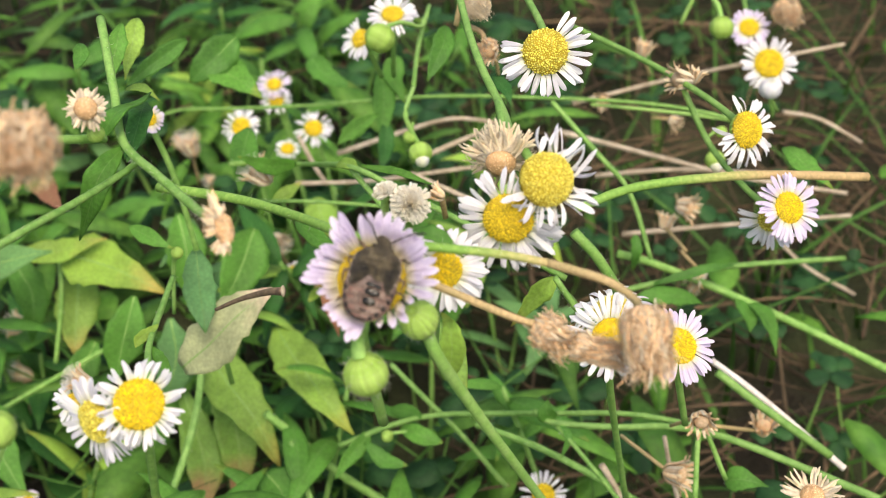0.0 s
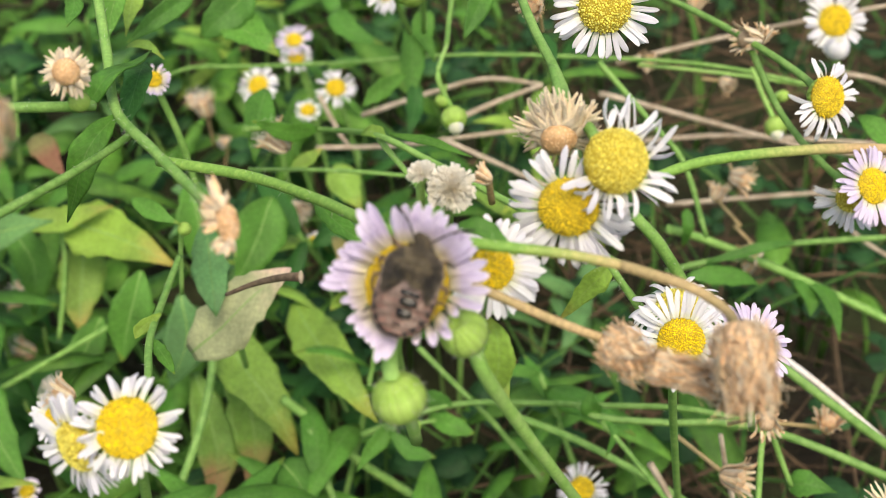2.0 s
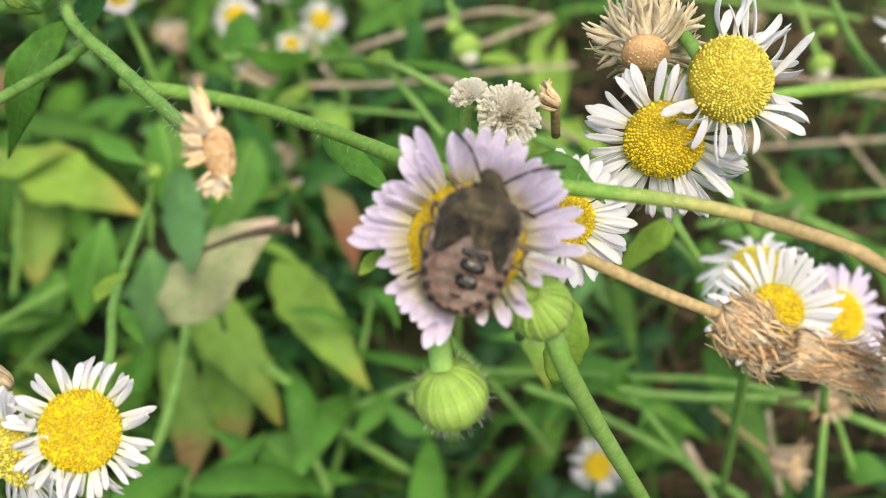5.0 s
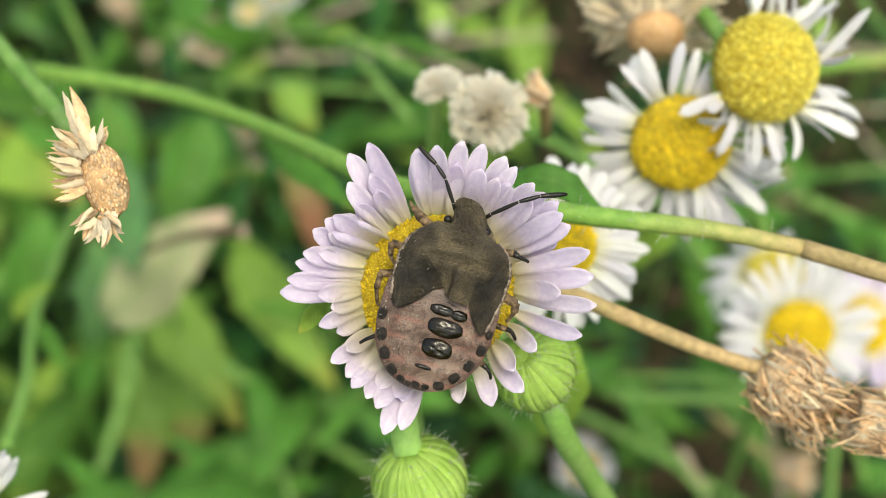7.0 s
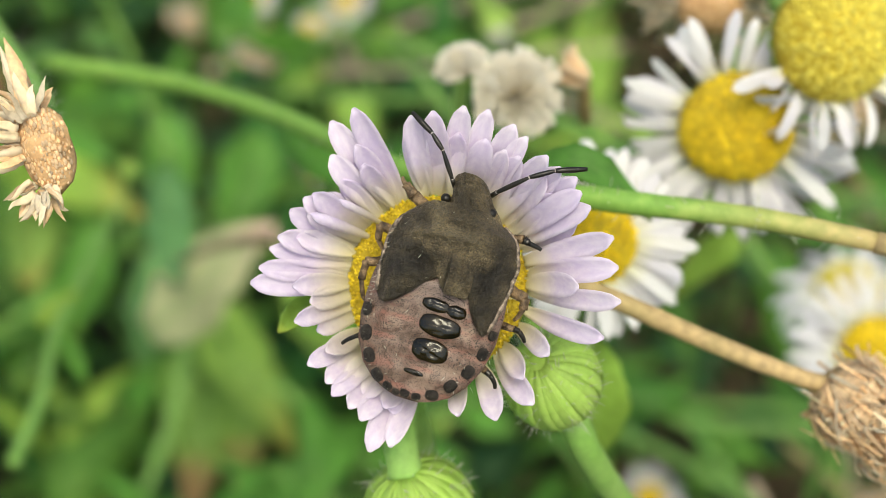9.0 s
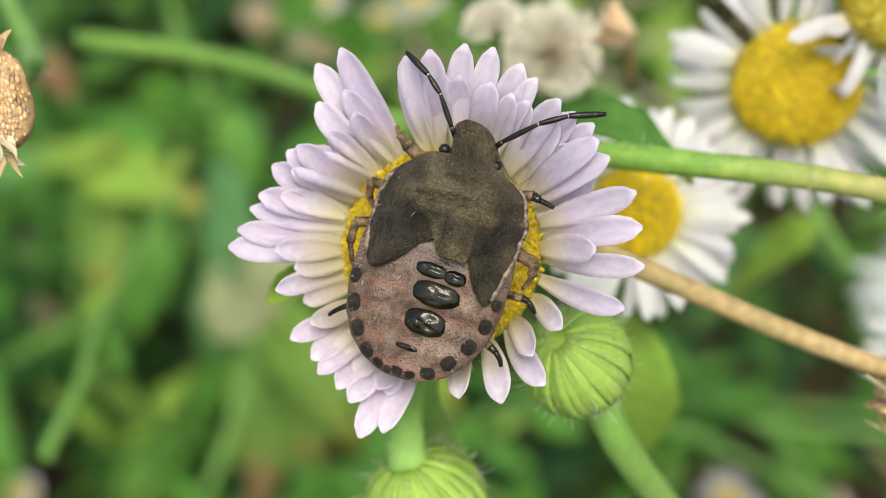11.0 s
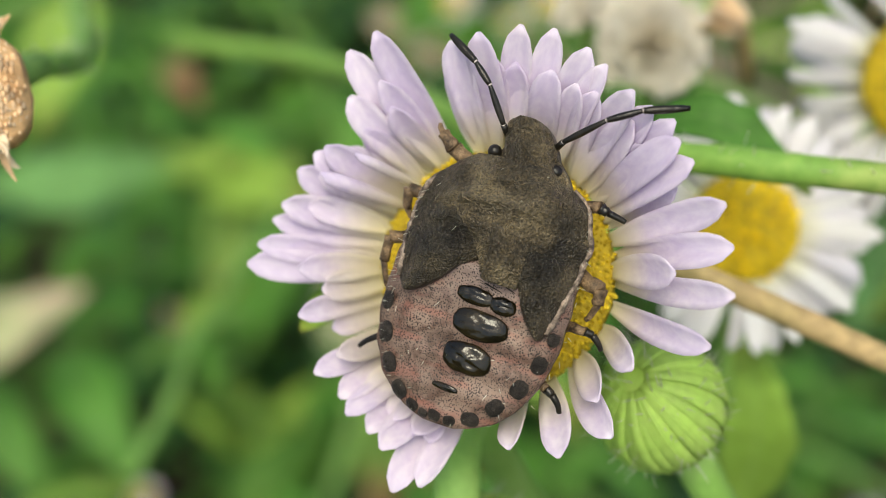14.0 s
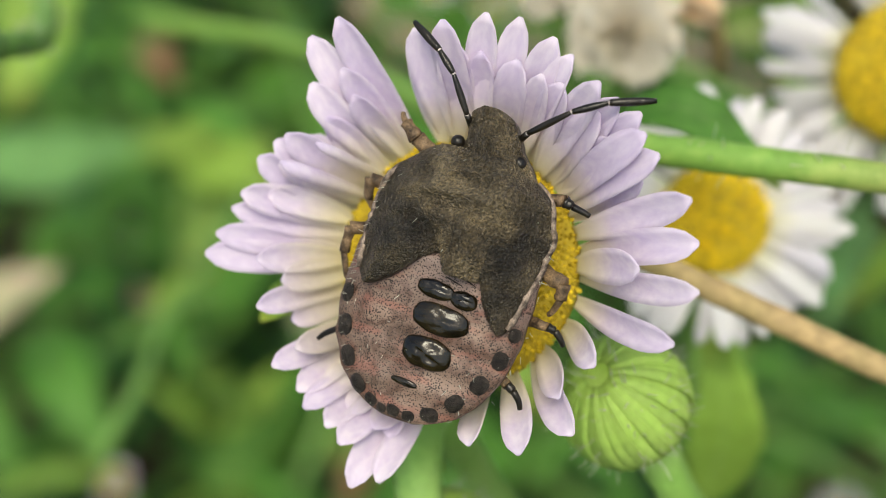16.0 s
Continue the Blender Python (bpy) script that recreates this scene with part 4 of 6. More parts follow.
def withered_head(place, facing, r, length, count, label, stalk, stalk_mat=M_STEM_TAN, stalk_r=0.5, mat=M_DRY, tight=0.5, core=True, sway=0.0):
    """A spent head: narrow dry bracts over a bell, and a matted bunch of thin shrivelled rays along local +z."""
    ob = thing("withered_flower", place, facing, label, "withered flower", "withered heads")
    if core:
        cup = part("cup", moved(dome(r * 0.9, r * 0.92, 6, 16, 0.08), Matrix.Rotation(math.pi, 4, "X")), M_DRY_CORE, ob, "brown dry cup")
        for v in range(4):
            line = [(r * (0.95 + 0.03 * v) * math.sin(a), 0, -r * 0.95 * math.cos(a) + 0.35 * r * max(0.0, a - 1.4)) for a in (0.15, 0.45, 0.8, 1.15, 1.45, 1.7)]
            me = mesh_of("bract", strip(line, r * 0.19, 3, -0.3, 0.04, lambda t: 0.6 + 0.4 * math.sin(math.pi * t), side=(0, 1, 0.15 * (v - 1.5))), mat)
            for k in range(11):
                part("bract", me, mat, cup, m=Matrix.Rotation(0.571 * k + 0.143 * v + random.uniform(-0.07, 0.07), 4, "Z") @ Matrix.Scale(random.uniform(0.97, 1.05), 4))
    heap = {"ray_tuft": [], "loose_ray": []}
    for k in range(count * 4):
        loose = random.random() < 0.24
        a, rr = random.uniform(0, 6.283), r * (0.3 + 0.72 * math.sqrt(random.random()))
        turn, bend, wave = random.uniform(-1.3, 1.3), random.gauss(0, 0.15) + sway, random.uniform(0, 6.28)
        ln, pts, start = length * random.uniform(0.18, 1.0), [], -0.2 * r
        sag = 0.38
        if core and k % 3 == 0:
            rr, ln, start, sag = r * random.uniform(0.98, 1.16), ln * 0.5, r * random.uniform(-0.6, 0.1), 0.1
        for q in range(7):
            t = q / 6
            bulge = (0.85 + 0.5 * math.sin(math.pi * min(1.0, t * 0.9 + 0.1)) * (1 - tight)) * (1 - 0.72 * t) + (0.42 * t**2 if loose else 0.0)
            w = a + turn * t
            pts.append((rr * bulge * math.cos(w) + bend * ln * t * t + sag * r * t * math.sin(7 * t + wave), rr * bulge * math.sin(w) + sag * r * t * math.cos(8 * t + wave), ln * t * (1 - 0.2 * t) + start + 0.2 * math.sin(5 * t + a)))
        out_way = (-math.sin(a), math.cos(a), random.uniform(-0.6, 0.6))
        heap["loose_ray" if loose else "ray_tuft"].append(strip(spline(pts, 2), random.uniform(0.09, 0.3), 3, random.uniform(-0.8, 1.0), 0.03, lambda t: 1 - 0.75 * t, side=out_way)[:2])
    for k in range(int(count * 1.1)):
        f, a = random.random(), random.uniform(0, 6.283)
        z = -0.75 * r + f * (0.75 * r + 0.72 * length)
        girdle = r * (1.02 if z < 0 else 1.05 * (1 - 0.5 * z / length)) * (1.0 if z > -0.3 * r else 0.75) * random.uniform(0.92, 1.1)
        c = Vector((girdle * math.cos(a) + sway * z, girdle * math.sin(a), z))
        d = Vector((random.gauss(0, 0.4), random.gauss(0, 0.4), 1.0)).normalized() * random.uniform(0.9, 2.4)
        up = Vector((math.cos(a), math.sin(a), 0)) * random.uniform(0.02, 0.3)
        pts = [tuple(c - d * 0.5), tuple(c + up), tuple(c + d * 0.5 + up * random.uniform(-0.5, 1.2))]
        heap["ray_tuft" if random.random() < 0.7 else "loose_ray"].append(strip(spline(pts, 3), random.uniform(0.1, 0.26), 3, random.uniform(-0.8, 1.0), 0.03, lambda t: 1 - 0.6 * t, side=tuple(d.cross(Vector((math.cos(a), math.sin(a), 0.2))).normalized()))[:2])
    part("ray_tuft", joined(heap["ray_tuft"]), mat, ob, "curled dry brown rays", kind="stuff")
    part("loose_ray", joined(heap["loose_ray"]), M_DRY_PALE, ob, "wispy pale dry rays", kind="stuff")
    if stalk:
        part("stalk", tube([(0, 0, -r * 0.8), *local_line(ob, stalk)], stalk_r, stalk_r * 1.1, 8, 8, 0.08), stalk_mat, ob, "tan withering stalk")
    return ob


def spent_head(place, facing, r, reach, count, label, stalk, width=0.35, curl=1.0, back=0.6, mat=M_DRY_PALE, stalk_r=0.5, dome_h=0.8, arcs=None):
    """A bare brown dome ringed by papery rays that curl outwards and back, all round or in arcs (from, to, count, length)."""
    ob = thing("dry_seed_head", place, facing, label, "seed head", "dry seed heads")
    hub = part("receptacle", dome(r, r * dome_h, 6, 18, 0.06), M_DRY_CORE, ob, "pitted tan dome")
    part("seed_scar_field", floret_field(r, r * dome_h, 150, r * 0.055, 0.7), M_DRY, hub, kind="stuff")
    rays = []
    for k, (a, share) in enumerate([(radians(a0 + (a1 - a0) * (k + random.uniform(0, 1)) / n), f) for a0, a1, n, f in (arcs or [(0, 360, count, 1.0)]) for k in range(n)]):
        out_d, tang_d = Vector((math.cos(a), math.sin(a), 0)), Vector((-math.sin(a), math.cos(a), 0))
        q = out_d * r * random.uniform(0.75, 0.98) + Vector((0, 0, random.uniform(-0.3, 0.1) * r))
        d = out_d + Vector((0, 0, -back * random.uniform(0.1, 1.6))) + tang_d * random.uniform(-0.35, 0.35) * curl
        ln, pts = (reach * share - r) * random.uniform(0.6, 1.1), [tuple(q)]
        for j in range(4):
            q = q + d.normalized() * ln / 4
            d = d + Vector((random.uniform(-0.34, 0.34), random.uniform(-0.34, 0.34), random.uniform(-0.34, 0.3))) * curl
            pts.append(tuple(q))
        w = tang_d + Vector((0, 0, random.uniform(-0.6, 0.6)))
        rays.append(strip(spline(pts, 2), width * random.uniform(0.6, 1.3), 3, random.uniform(-0.5, 0.8), 0.04, lambda t: 0.75 + 0.35 * math.sin(math.pi * t) - 0.45 * t, side=tuple(w))[:2])
    part("papery_ring", joined(rays), mat, ob, "curled papery cream rays", kind="stuff")
    if stalk:
        part("stalk", tube([(0, 0, -r * 0.2), *local_line(ob, stalk)], stalk_r, stalk_r, 6, 8, 0.06), M_STEM, ob)
    return ob


def small_seed_head(place, r, stalk, stalk_mat=M_STEM_TAN, tuft=0.0):
    """An emptied head: a small knob in a fluted cup of dry bracts that flare at the rim."""
    rnd = random.Random(int(place[0] * 7 + place[1] * 13))
    facing = (rnd.uniform(-0.9, 0.9), rnd.uniform(-0.7, 0.9), rnd.uniform(0.15, 0.6))
    ob = thing("small_seed_head", place, facing, "small dry tan seed head on a thin stalk", "seed head", "small dry seed heads")
    core = part("core", moved(blob(r * 0.66, 7, 12, (1, 1, 0.8)), Matrix.Translation((0, 0, r * 0.25))), M_DRY, ob)
    for v in range(2):
        line = [(r * 0.8 * math.sin(a), 0, -r * 0.95 * math.cos(a)) for a in (0.25, 0.7, 1.15)] + [(r * 0.86, 0, r * 0.15), (r * (0.98 + 0.12 * v), 0, r * 0.6), (r * (1.2 + 0.25 * v), 0, r * (0.95 - 0.2 * v))]
        me = mesh_of("bract", strip(line, r * 0.36, 3, -0.45, 0.06, lambda t: 0.7 + 0.5 * t - 0.75 * t**4, side=(0, 1, 0)), (M_DRY_PALE, M_DRY)[v])
        for k in range(9):
            part("bract", me, M_DRY_PALE, core, m=Matrix.Rotation(0.698 * k + 0.35 * v + rnd.uniform(-0.12, 0.12), 4, "Z") @ Matrix.Scale(rnd.uniform(0.88, 1.15), 4))
    if tuft:
        hairs = []
        for k in range(60):
            d = Vector((random.gauss(0, 0.6), random.gauss(0, 0.6), 1)).normalized()
            hairs.append(tube([tuple(d * r * 0.6), tuple(d * r * (1 + tuft))], 0.06, 0.02, 1, 3, ends=False))
        part("tuft", joined(hairs), M_FLUFF, ob, kind="stuff")
    if stalk:
        part("stalk", tube([(0, 0, -r * 0.6), *local_line(ob, stalk)], 0.4, 0.4, 5, 6), stalk_mat, ob)
    return ob


def fluff_head(place, facing, r, count, label, stalk):
    ob = thing("seed_fluff", place, facing, label, "seed fluff", "seed fluff")
    part("receptacle", joined([dome(r * 0.35, r * 0.3, 5, 12, 0.1), floret_field(r * 0.36, r * 0.3, 40, r * 0.07)]), M_DRY, ob)
    hairs = []
    for k in range(count):
        a, e = random.uniform(0, 6.283), random.uniform(0.05, 1.35)
        d = Vector((math.cos(a) * math.cos(e), math.sin(a) * math.cos(e), math.sin(e)))
        p = d * r * 0.28
        q = d * r * random.uniform(0.8, 1.1) + Vector((random.uniform(-0.1, 0.1), random.uniform(-0.1, 0.1), 0)) * r
        hairs.append(tube([tuple(p), tuple(q)], 0.16, 0.2, 1, 4, ends=False))
    part("pappus", joined(hairs), M_FLUFF, ob, "white bristly seed hairs", kind="stuff")
    part("stalk", tube([(0, 0, -r * 0.2), *local_line(ob, stalk)], 0.45, 0.5, 6, 7), M_STEM_PALE, ob)
    return ob


# ---- stems and leaves ----
def stem(points, r0, r1, mat, label, name="stem", hairs=None, category="stem"):
    hairs = (90 if mat is M_STEM else 0) if hairs is None else hairs
    ob = thing(name, points[0], None, label, category, "plant stems")
    rel = [tuple(np.subtract(p, points[0])) for p in points]
    part("stalk", tube(rel, r0, r1, 8, 9, 0.06), mat, ob)
    if hairs:
        c = spline(rel, 40)
        fuzz = []
        for k in range(hairs):
            p = Vector(random.choice(c))
            d = Vector((random.gauss(0, 1), random.gauss(0, 1), random.gauss(0, 1))).normalized()
            fuzz.append(tube([tuple(p + d * r0 * 0.9), tuple(p + d * (r0 + random.uniform(0.25, 0.6)))], 0.025, 0.01, 1, 3, ends=False))
        part("fuzz", joined(fuzz), M_HAIR, ob, "short pale hairs", kind="stuff")
    return ob


def leaf(points, width, mat, label, side=(0.4, 0.2, 0.9), fold=0.22, prof=None, waves=0.0, on=None):
    """A leaf blade along a spine; a part of its stem where one is given, else a thing."""
    if on is None:
        ob = thing("leaf", points[0], None, label, "leaf", "leaves")
    else:
        ob = on
    start = BASE[ob]
    c = spline([tuple(Vector(p) - start) for p in points], 6 if len(points) > 2 else 14)
    t = c[-1] - c[0]
    across = np.cross(t, (0.0, 0.0, 1.0)) + np.array(side) * 0.3 * np.linalg.norm(t)
    if waves:
        c = c + np.array([(0, 0, waves * math.sin(k * 0.9) * 0.3) for k in range(len(c))])
    peak, blunt, phase = random.uniform(0.7, 1.15), random.uniform(0.75, 1.2), random.uniform(0, 6)
    bow = np.cross(across / np.linalg.norm(across), t / np.linalg.norm(t)) * np.linalg.norm(t)
    c = c + np.array([bow * (0.05 * math.sin(math.pi * f) + 0.018 * math.sin(9 * f + phase)) for f in np.linspace(0, 1, len(c))])

    def outline(f):
        return max(0.04, math.sin(math.pi * min(1.0, f**peak * 0.95 + 0.05)) ** blunt * (1 - 0.22 * f) * (1 + 0.05 * math.sin(26 * f + phase)))

    geo = strip(c, width, 9, 0.0, 0.18, prof or outline, side=across, ragged=0.2, fold=fold * random.uniform(0.3, 1.3))
    blade_ob = part("blade", geo, mat, ob, label if on is not None else "")
    part("midrib", tube([tuple(q) for q in c], width * 0.018, width * 0.008, 1, 5), M_STEM_PALE, blade_ob if on is not None else ob)
    return ob


# ---- the flower with the bug ----
def subject():
    """The cupped lilac head: outer and inner rays by stretches of the ring (from, to, count, reach at each end)."""
    ob = daisy("bug_flower", (-0.8, 0.15, -2.6), (-0.1, -0.02, 1.0), 3.6, 1.15, 6.5, 0.8, [], "lilac white fleabane flower with yellow centre under the shield bug", M_PETAL_LILAC, M_DISC_MATT,
               stalk=[(-2.4, -4.4, -8.0), (-2.5, -7.62, -13.00), (-2.0, -16.0, -30.0)], stalk_r=0.75, florets=1000, stalk_mat=M_STEM_PALE)
    rnd = random.Random(41)
    upper = [(5, 13, 2, 6.8, 6.75), (24, 39, 4, 6.5, 6.4), (47, 75, 5, 6.4, 6.65), (86, 93, 2, 6.2, 6.3), (111, 117, 2, 6.8, 7.05), (114, 123, 2, 5.7, 6.0), (138, 148, 3, 5.4, 5.75), (160, 176, 4, 5.7, 6.4), (178, 192, 2, 4.8, 4.95),
             (208, 209, 2, 4.3, 5.0), (219, 241, 4, 5.05, 5.3), (248, 255, 2, 6.1, 5.85), (280, 281, 1, 4.6, 4.6), (295, 311, 2, 5.1, 5.55), (314, 330, 2, 4.6, 4.85), (343, 354, 2, 6.5, 6.7), (359, 360, 1, 5.4, 5.4)]
    lower = [(22, 96, 13, 5.6, 5.8), (116, 176, 7, 5.0, 5.4), (184, 250, 6, 4.4, 4.8), (228, 247, 3, 4.7, 4.6)]
    for tier, sectors in ((1, upper), (0, lower)):
        for a0, a1, count, r0, r1 in sectors:
            for k in range(count):
                f = (k + 0.5) / count if count == 1 else k / (count - 1)
                a, reach = a0 + (a1 - a0) * f + rnd.uniform(-1.5, 1.5), (r0 + (r1 - r0) * f) * rnd.uniform(1.04, 1.08)
                start, rise = 3.45, (2.7 if tier else 2.0) + rnd.uniform(-0.3, 0.3)
                span, wide = reach - start, rnd.uniform(0.78, 1.0) * (1.0 if reach > 5.5 else 0.95)
                roll, bow = rnd.uniform(-0.22, 0.22), rnd.uniform(-0.12, 0.12)
                line = [(span * t, bow * math.sin(math.pi * t), rise * (0.75 * t + 0.25 * math.sin(t * 1.57)) + 0.12 * math.sin(5 * t + a)) for t in (q / 13 for q in range(14))]
                geo = strip(line, wide, 6, -rnd.uniform(0.25, 0.5), 0.06, petal_shape, side=(0, 1, roll))
                part("petal", geo, M_PETAL_LILAC, ob, m=metres(Matrix.Rotation(radians(a), 4, "Z") @ Matrix.Translation((start, 0, -0.1 + rnd.uniform(-0.08, 0.08)))))
    # two shrivelled rays, narrow as threads
    for a, reach, wide in ((129, 4.7, 0.3), (142, 5.2, 0.45)):
        line = [((reach - 3.1) * t, 0.25 * t * t, 2.9 * math.sin(t * 1.5)) for t in (q / 9 for q in range(10))]
        part("petal", strip(line, wide, 4, 0.6, 0.05, petal_shape, side=(0, 1, 0.6)), M_PETAL_LILAC, ob, "shrivelled narrow ray", m=metres(Matrix.Rotation(radians(a), 4, "Z") @ Matrix.Translation((3.1, 0, 0.1))))
    return ob


def side_head():
    """A dry head seen from the side: a long tan body, pleated papery bracts folded back to the stem, torn shreds above and below."""
    ob = thing("dry_seed_head", (-15.0, 5.9, 0.8), None, "dry tan seed head with papery rays on a green stem", "seed head", "dry seed heads")
    rnd = random.Random(5)
    lean = Matrix.Rotation(radians(14), 4, "Z")
    body = blob(1.0, 14, 20, (0.98, 1.7, 0.98))
    body = ([(x * (1 + 0.22 * noise.noise(Vector((x * 2, y * 2, z * 2)))), y * (1 + 0.12 * noise.noise(Vector((z * 2, x * 2, y * 2)))), z * (1 + 0.22 * noise.noise(Vector((y * 2, z * 2, 3.0))))) for x, y, z in body[0]], body[1])
    hub = part("receptacle", moved(body, lean), M_DRY_CORE, ob, "pitted tan dome")
    part("seed_scar_field", moved(floret_field(1.0, 0.95, 220, 0.08, 0.9), lean @ Matrix.Translation((0.05, 0, 0.05)) @ Matrix.Diagonal((0.97, 1.7, 0.98, 1))), M_DRY, hub, kind="stuff")
    # from and to round the head, count, length, where along the body they spring
    for a0, a1, count, reach, y0 in ((94, 118, 5, 2.4, 1.0), (60, 84, 4, 1.3, 1.2), (130, 205, 34, 1.3, 0.5), (205, 275, 14, 1.05, -1.2), (276, 320, 8, 0.9, -1.3), (95, 150, 12, 1.0, 0.7)):
        for k in range(count):
            f = (k + rnd.uniform(0.2, 0.8)) / count
            a, ln = radians(a0 + (a1 - a0) * f), reach * rnd.uniform(0.75, 1.12)
            d = Vector((math.cos(a), math.sin(a), rnd.uniform(-0.5, 0.55)))
            foot = lean @ Vector((-0.3 if a0 > 120 else 0.0, y0 + (1.5 * (0.5 - f) if count > 20 else rnd.uniform(-0.3, 0.3)), rnd.uniform(0.2, 1.0)))
            pts = [tuple(foot + d * (0.35 + ln * t) + Vector((0.16 * math.sin(4 * t + k), 0.12 * math.sin(5 * t + 2 * k), 0.2 * math.sin(3 * t + k))) * t) for t in (0, 0.25, 0.5, 0.75, 1.0)]
            geo = strip(spline(pts, 3), rnd.uniform(0.24, 0.42) * (1.7 if reach > 2 else 1.0), 5, rnd.uniform(-0.7, 0.9), 0.04, lambda t: 0.8 + 0.35 * math.sin(math.pi * t) - 0.75 * t, side=(-math.sin(a), math.cos(a), rnd.uniform(-0.5, 0.5)), ragged=0.3)
            part("bract", geo, M_DRY if k % 3 == 0 else M_DRY_PALE, hub)
    part("stalk", tube([(-0.3, 0.3, -0.4), *local_line(ob, [(-15.9, 7.0, -2.2), (-17.8, 7.9, -6.0)])], 0.5, 0.5, 6, 8, 0.06), M_STEM, ob)
    return ob


def near_plants():
    bud((-2.1, -9.4, -5.7), (-0.25, 0.85, 0.5), 2.35, [(-2.7, -6.2, -5.0), (-2.5, -4.4, -7.0), (-0.6, -1.6, -12.0), (2.2, 2.1, -20.0)], "round nodding green bud with pale ribs and fine hairs", 0.6, 200)
    bud((3.7, -4.1, -5.2), (0.35, -0.5, -0.8), 2.05, [(5.4, -8.0, -9.0), (7.9, -12.4, -16.0), (11.9, -18.9, -26.0), (18.9, -29.9, -45.0), (35.7, -56.6, -90.0)], "round green bud with ribs on a thick stem", 0.56, 200)
    # branch passing behind the flower, green then tan, ending in a shaggy brown head
    stem([(-32.8, 17.0, -48.0), (-20.8, 14.0, -42.0), (-11.5, 10.0, -30.0), (-3.3, 5.6, -14.0), (2.5, 4.1, -8.5), (7.2, 3.2, -6.5), (12.7, 2.3, -6.5), (17.5, 1.1, -6.2)], 0.7, 0.45, fading_stem("branch_green_to_tan", 0.041, 0.052), "long green hairy stem passing behind the lilac flower", hairs=150)
    withered_head((26.1, -6.2, 0.3), (0.05, -1.0, 0.1), 2.45, 7.4, 200, "shaggy brown withered flower hanging from a bent stalk", [(25.9, -4.2, -1.0), (25.6, -2.9, -4.0), (22.9, -1.0, -4.5), (17.5, 1.1, -6.2)], stalk_r=0.45, tight=0.35)
    withered_head((17.3, -6.1, -8.6), (0.6, -0.7, 0.1), 2.0, 4.4, 120, "small shaggy brown withered flower on a tan stalk", [(15.4, -5.0, -8.8), (11.8, -3.5, -8.6), (7.7, -1.5, -8.2), (2.9, 0.8, -8.6)], stalk_r=0.42)
    withered_head((19.9, -7.6, -6.5), (1.0, -0.32, 0.15), 1.45, 8.0, 120, "matted brown withered rays between two dry heads", [], mat=M_DRY, core=False)
    # upper left branch
    s = stem([(-41.2, 42.5, -52.0), (-36.9, 29.5, -42.0), (-34.3, 21.5, -36.0), (-27.8, 15.6, -26.0), (-20.9, 9.9, -14.5), (-17.8, 7.8, -6.0)], 0.65, 0.5, M_STEM, "green hairy stem bearing a dry seed head", hairs=160)
    leaf([(-34.3, 20.9, -36.0), (-36.4, 17.8, -34.0), (-38.4, 14.4, -36.0), (-42.9, 9.7, -44.0)], 4.2, M_LEAF, "narrow green leaf with pale midrib", on=s)
    leaf([(-37.8, 22.5, -36.0), (-34.2, 24.4, -36.0), (-35.0, 31.9, -55.0)], 3.6, M_LEAF, "plain green leaf on its stem", on=s)
    leaf([(-36.2, 30.8, -56.0), (-35.3, 25.8, -48.0), (-35.5, 19.8, -42.0)], 3.6, M_LEAF_DARK, "dark green leaf on the stem", on=s)
    stem([(-47.8, 20.8, -25.0), (-40.3, 20.7, -27.0), (-35.9, 21.6, -33.0)], 0.55, 0.6, M_STEM, "green side stem of the branch", hairs=40)
    stem([(-44.0, 5.0, -10.0), (-40.4, 8.9, -17.0), (-37.3, 12.9, -26.0), (-33.9, 16.9, -33.0), (-30.9, 18.3, -31.0)], 0.5, 0.45, M_STEM, "light green hairy side stem", hairs=60)
    side_head()
    spent_head((-33.2, 22.1, -16.0), (0.1, -0.25, 1.0), 1.35, 2.9, 44, "dry tan seed head with cream papery rays", [(-35.7, 21.8, -24.0), (-36.9, 21.8, -33.0)], 0.55, 0.4, 0.35)
    bud((-33.3, 19.9, -20.0), (0.4, -0.4, -0.8), 1.05, [(-35.0, 20.9, -30.0)], "tiny round green bud on stalk", 0.3, 0)
    withered_head((-26.6, 11.6, 24.0), (0.12, -0.9, 0.45), 2.5, 5.0, 150, "pale brown withered flower close by", [(-28.4, 12.4, 20.0), (-36.0, 10.0, 8.0)])
    bud((-36.2, -12.4, 6.0), (0, -0.8, -0.5), 1.9, [(-39.9, -20.3, 0.0)], "round green bud on a thin stem", 0.5, 60)
    leaf([(6.0, -11.1, -24.0), (7.0, -7.6, -22.0), (6.9, -4.8, -21.0), (5.7, -2.8, -22.0)], 3.4, M_LEAF_PALE, "broad light green leaf beside the round bud", fold=0.15)
    leaf([(-6.1, -0.3, -5.0), (-6.8, -0.8, -4.5), (-7.5, -1.6, -4.0)], 1.2, M_LEAF_PALE, "small light green leaf behind the petals", fold=0.1)
    leaf([(3.4, 5.2, -10.8), (6.0, 4.9, -10.2), (8.7, 2.4, -10.6)], 1.9, M_LEAF, "small green leaf at the branch", fold=0.1)
    leaf([(-12.3, 10.0, -36.0), (-9.5, 7.2, -33.0), (-5.7, 3.9, -30.0)], 2.6, M_LEAF, "green leaf under the branch")


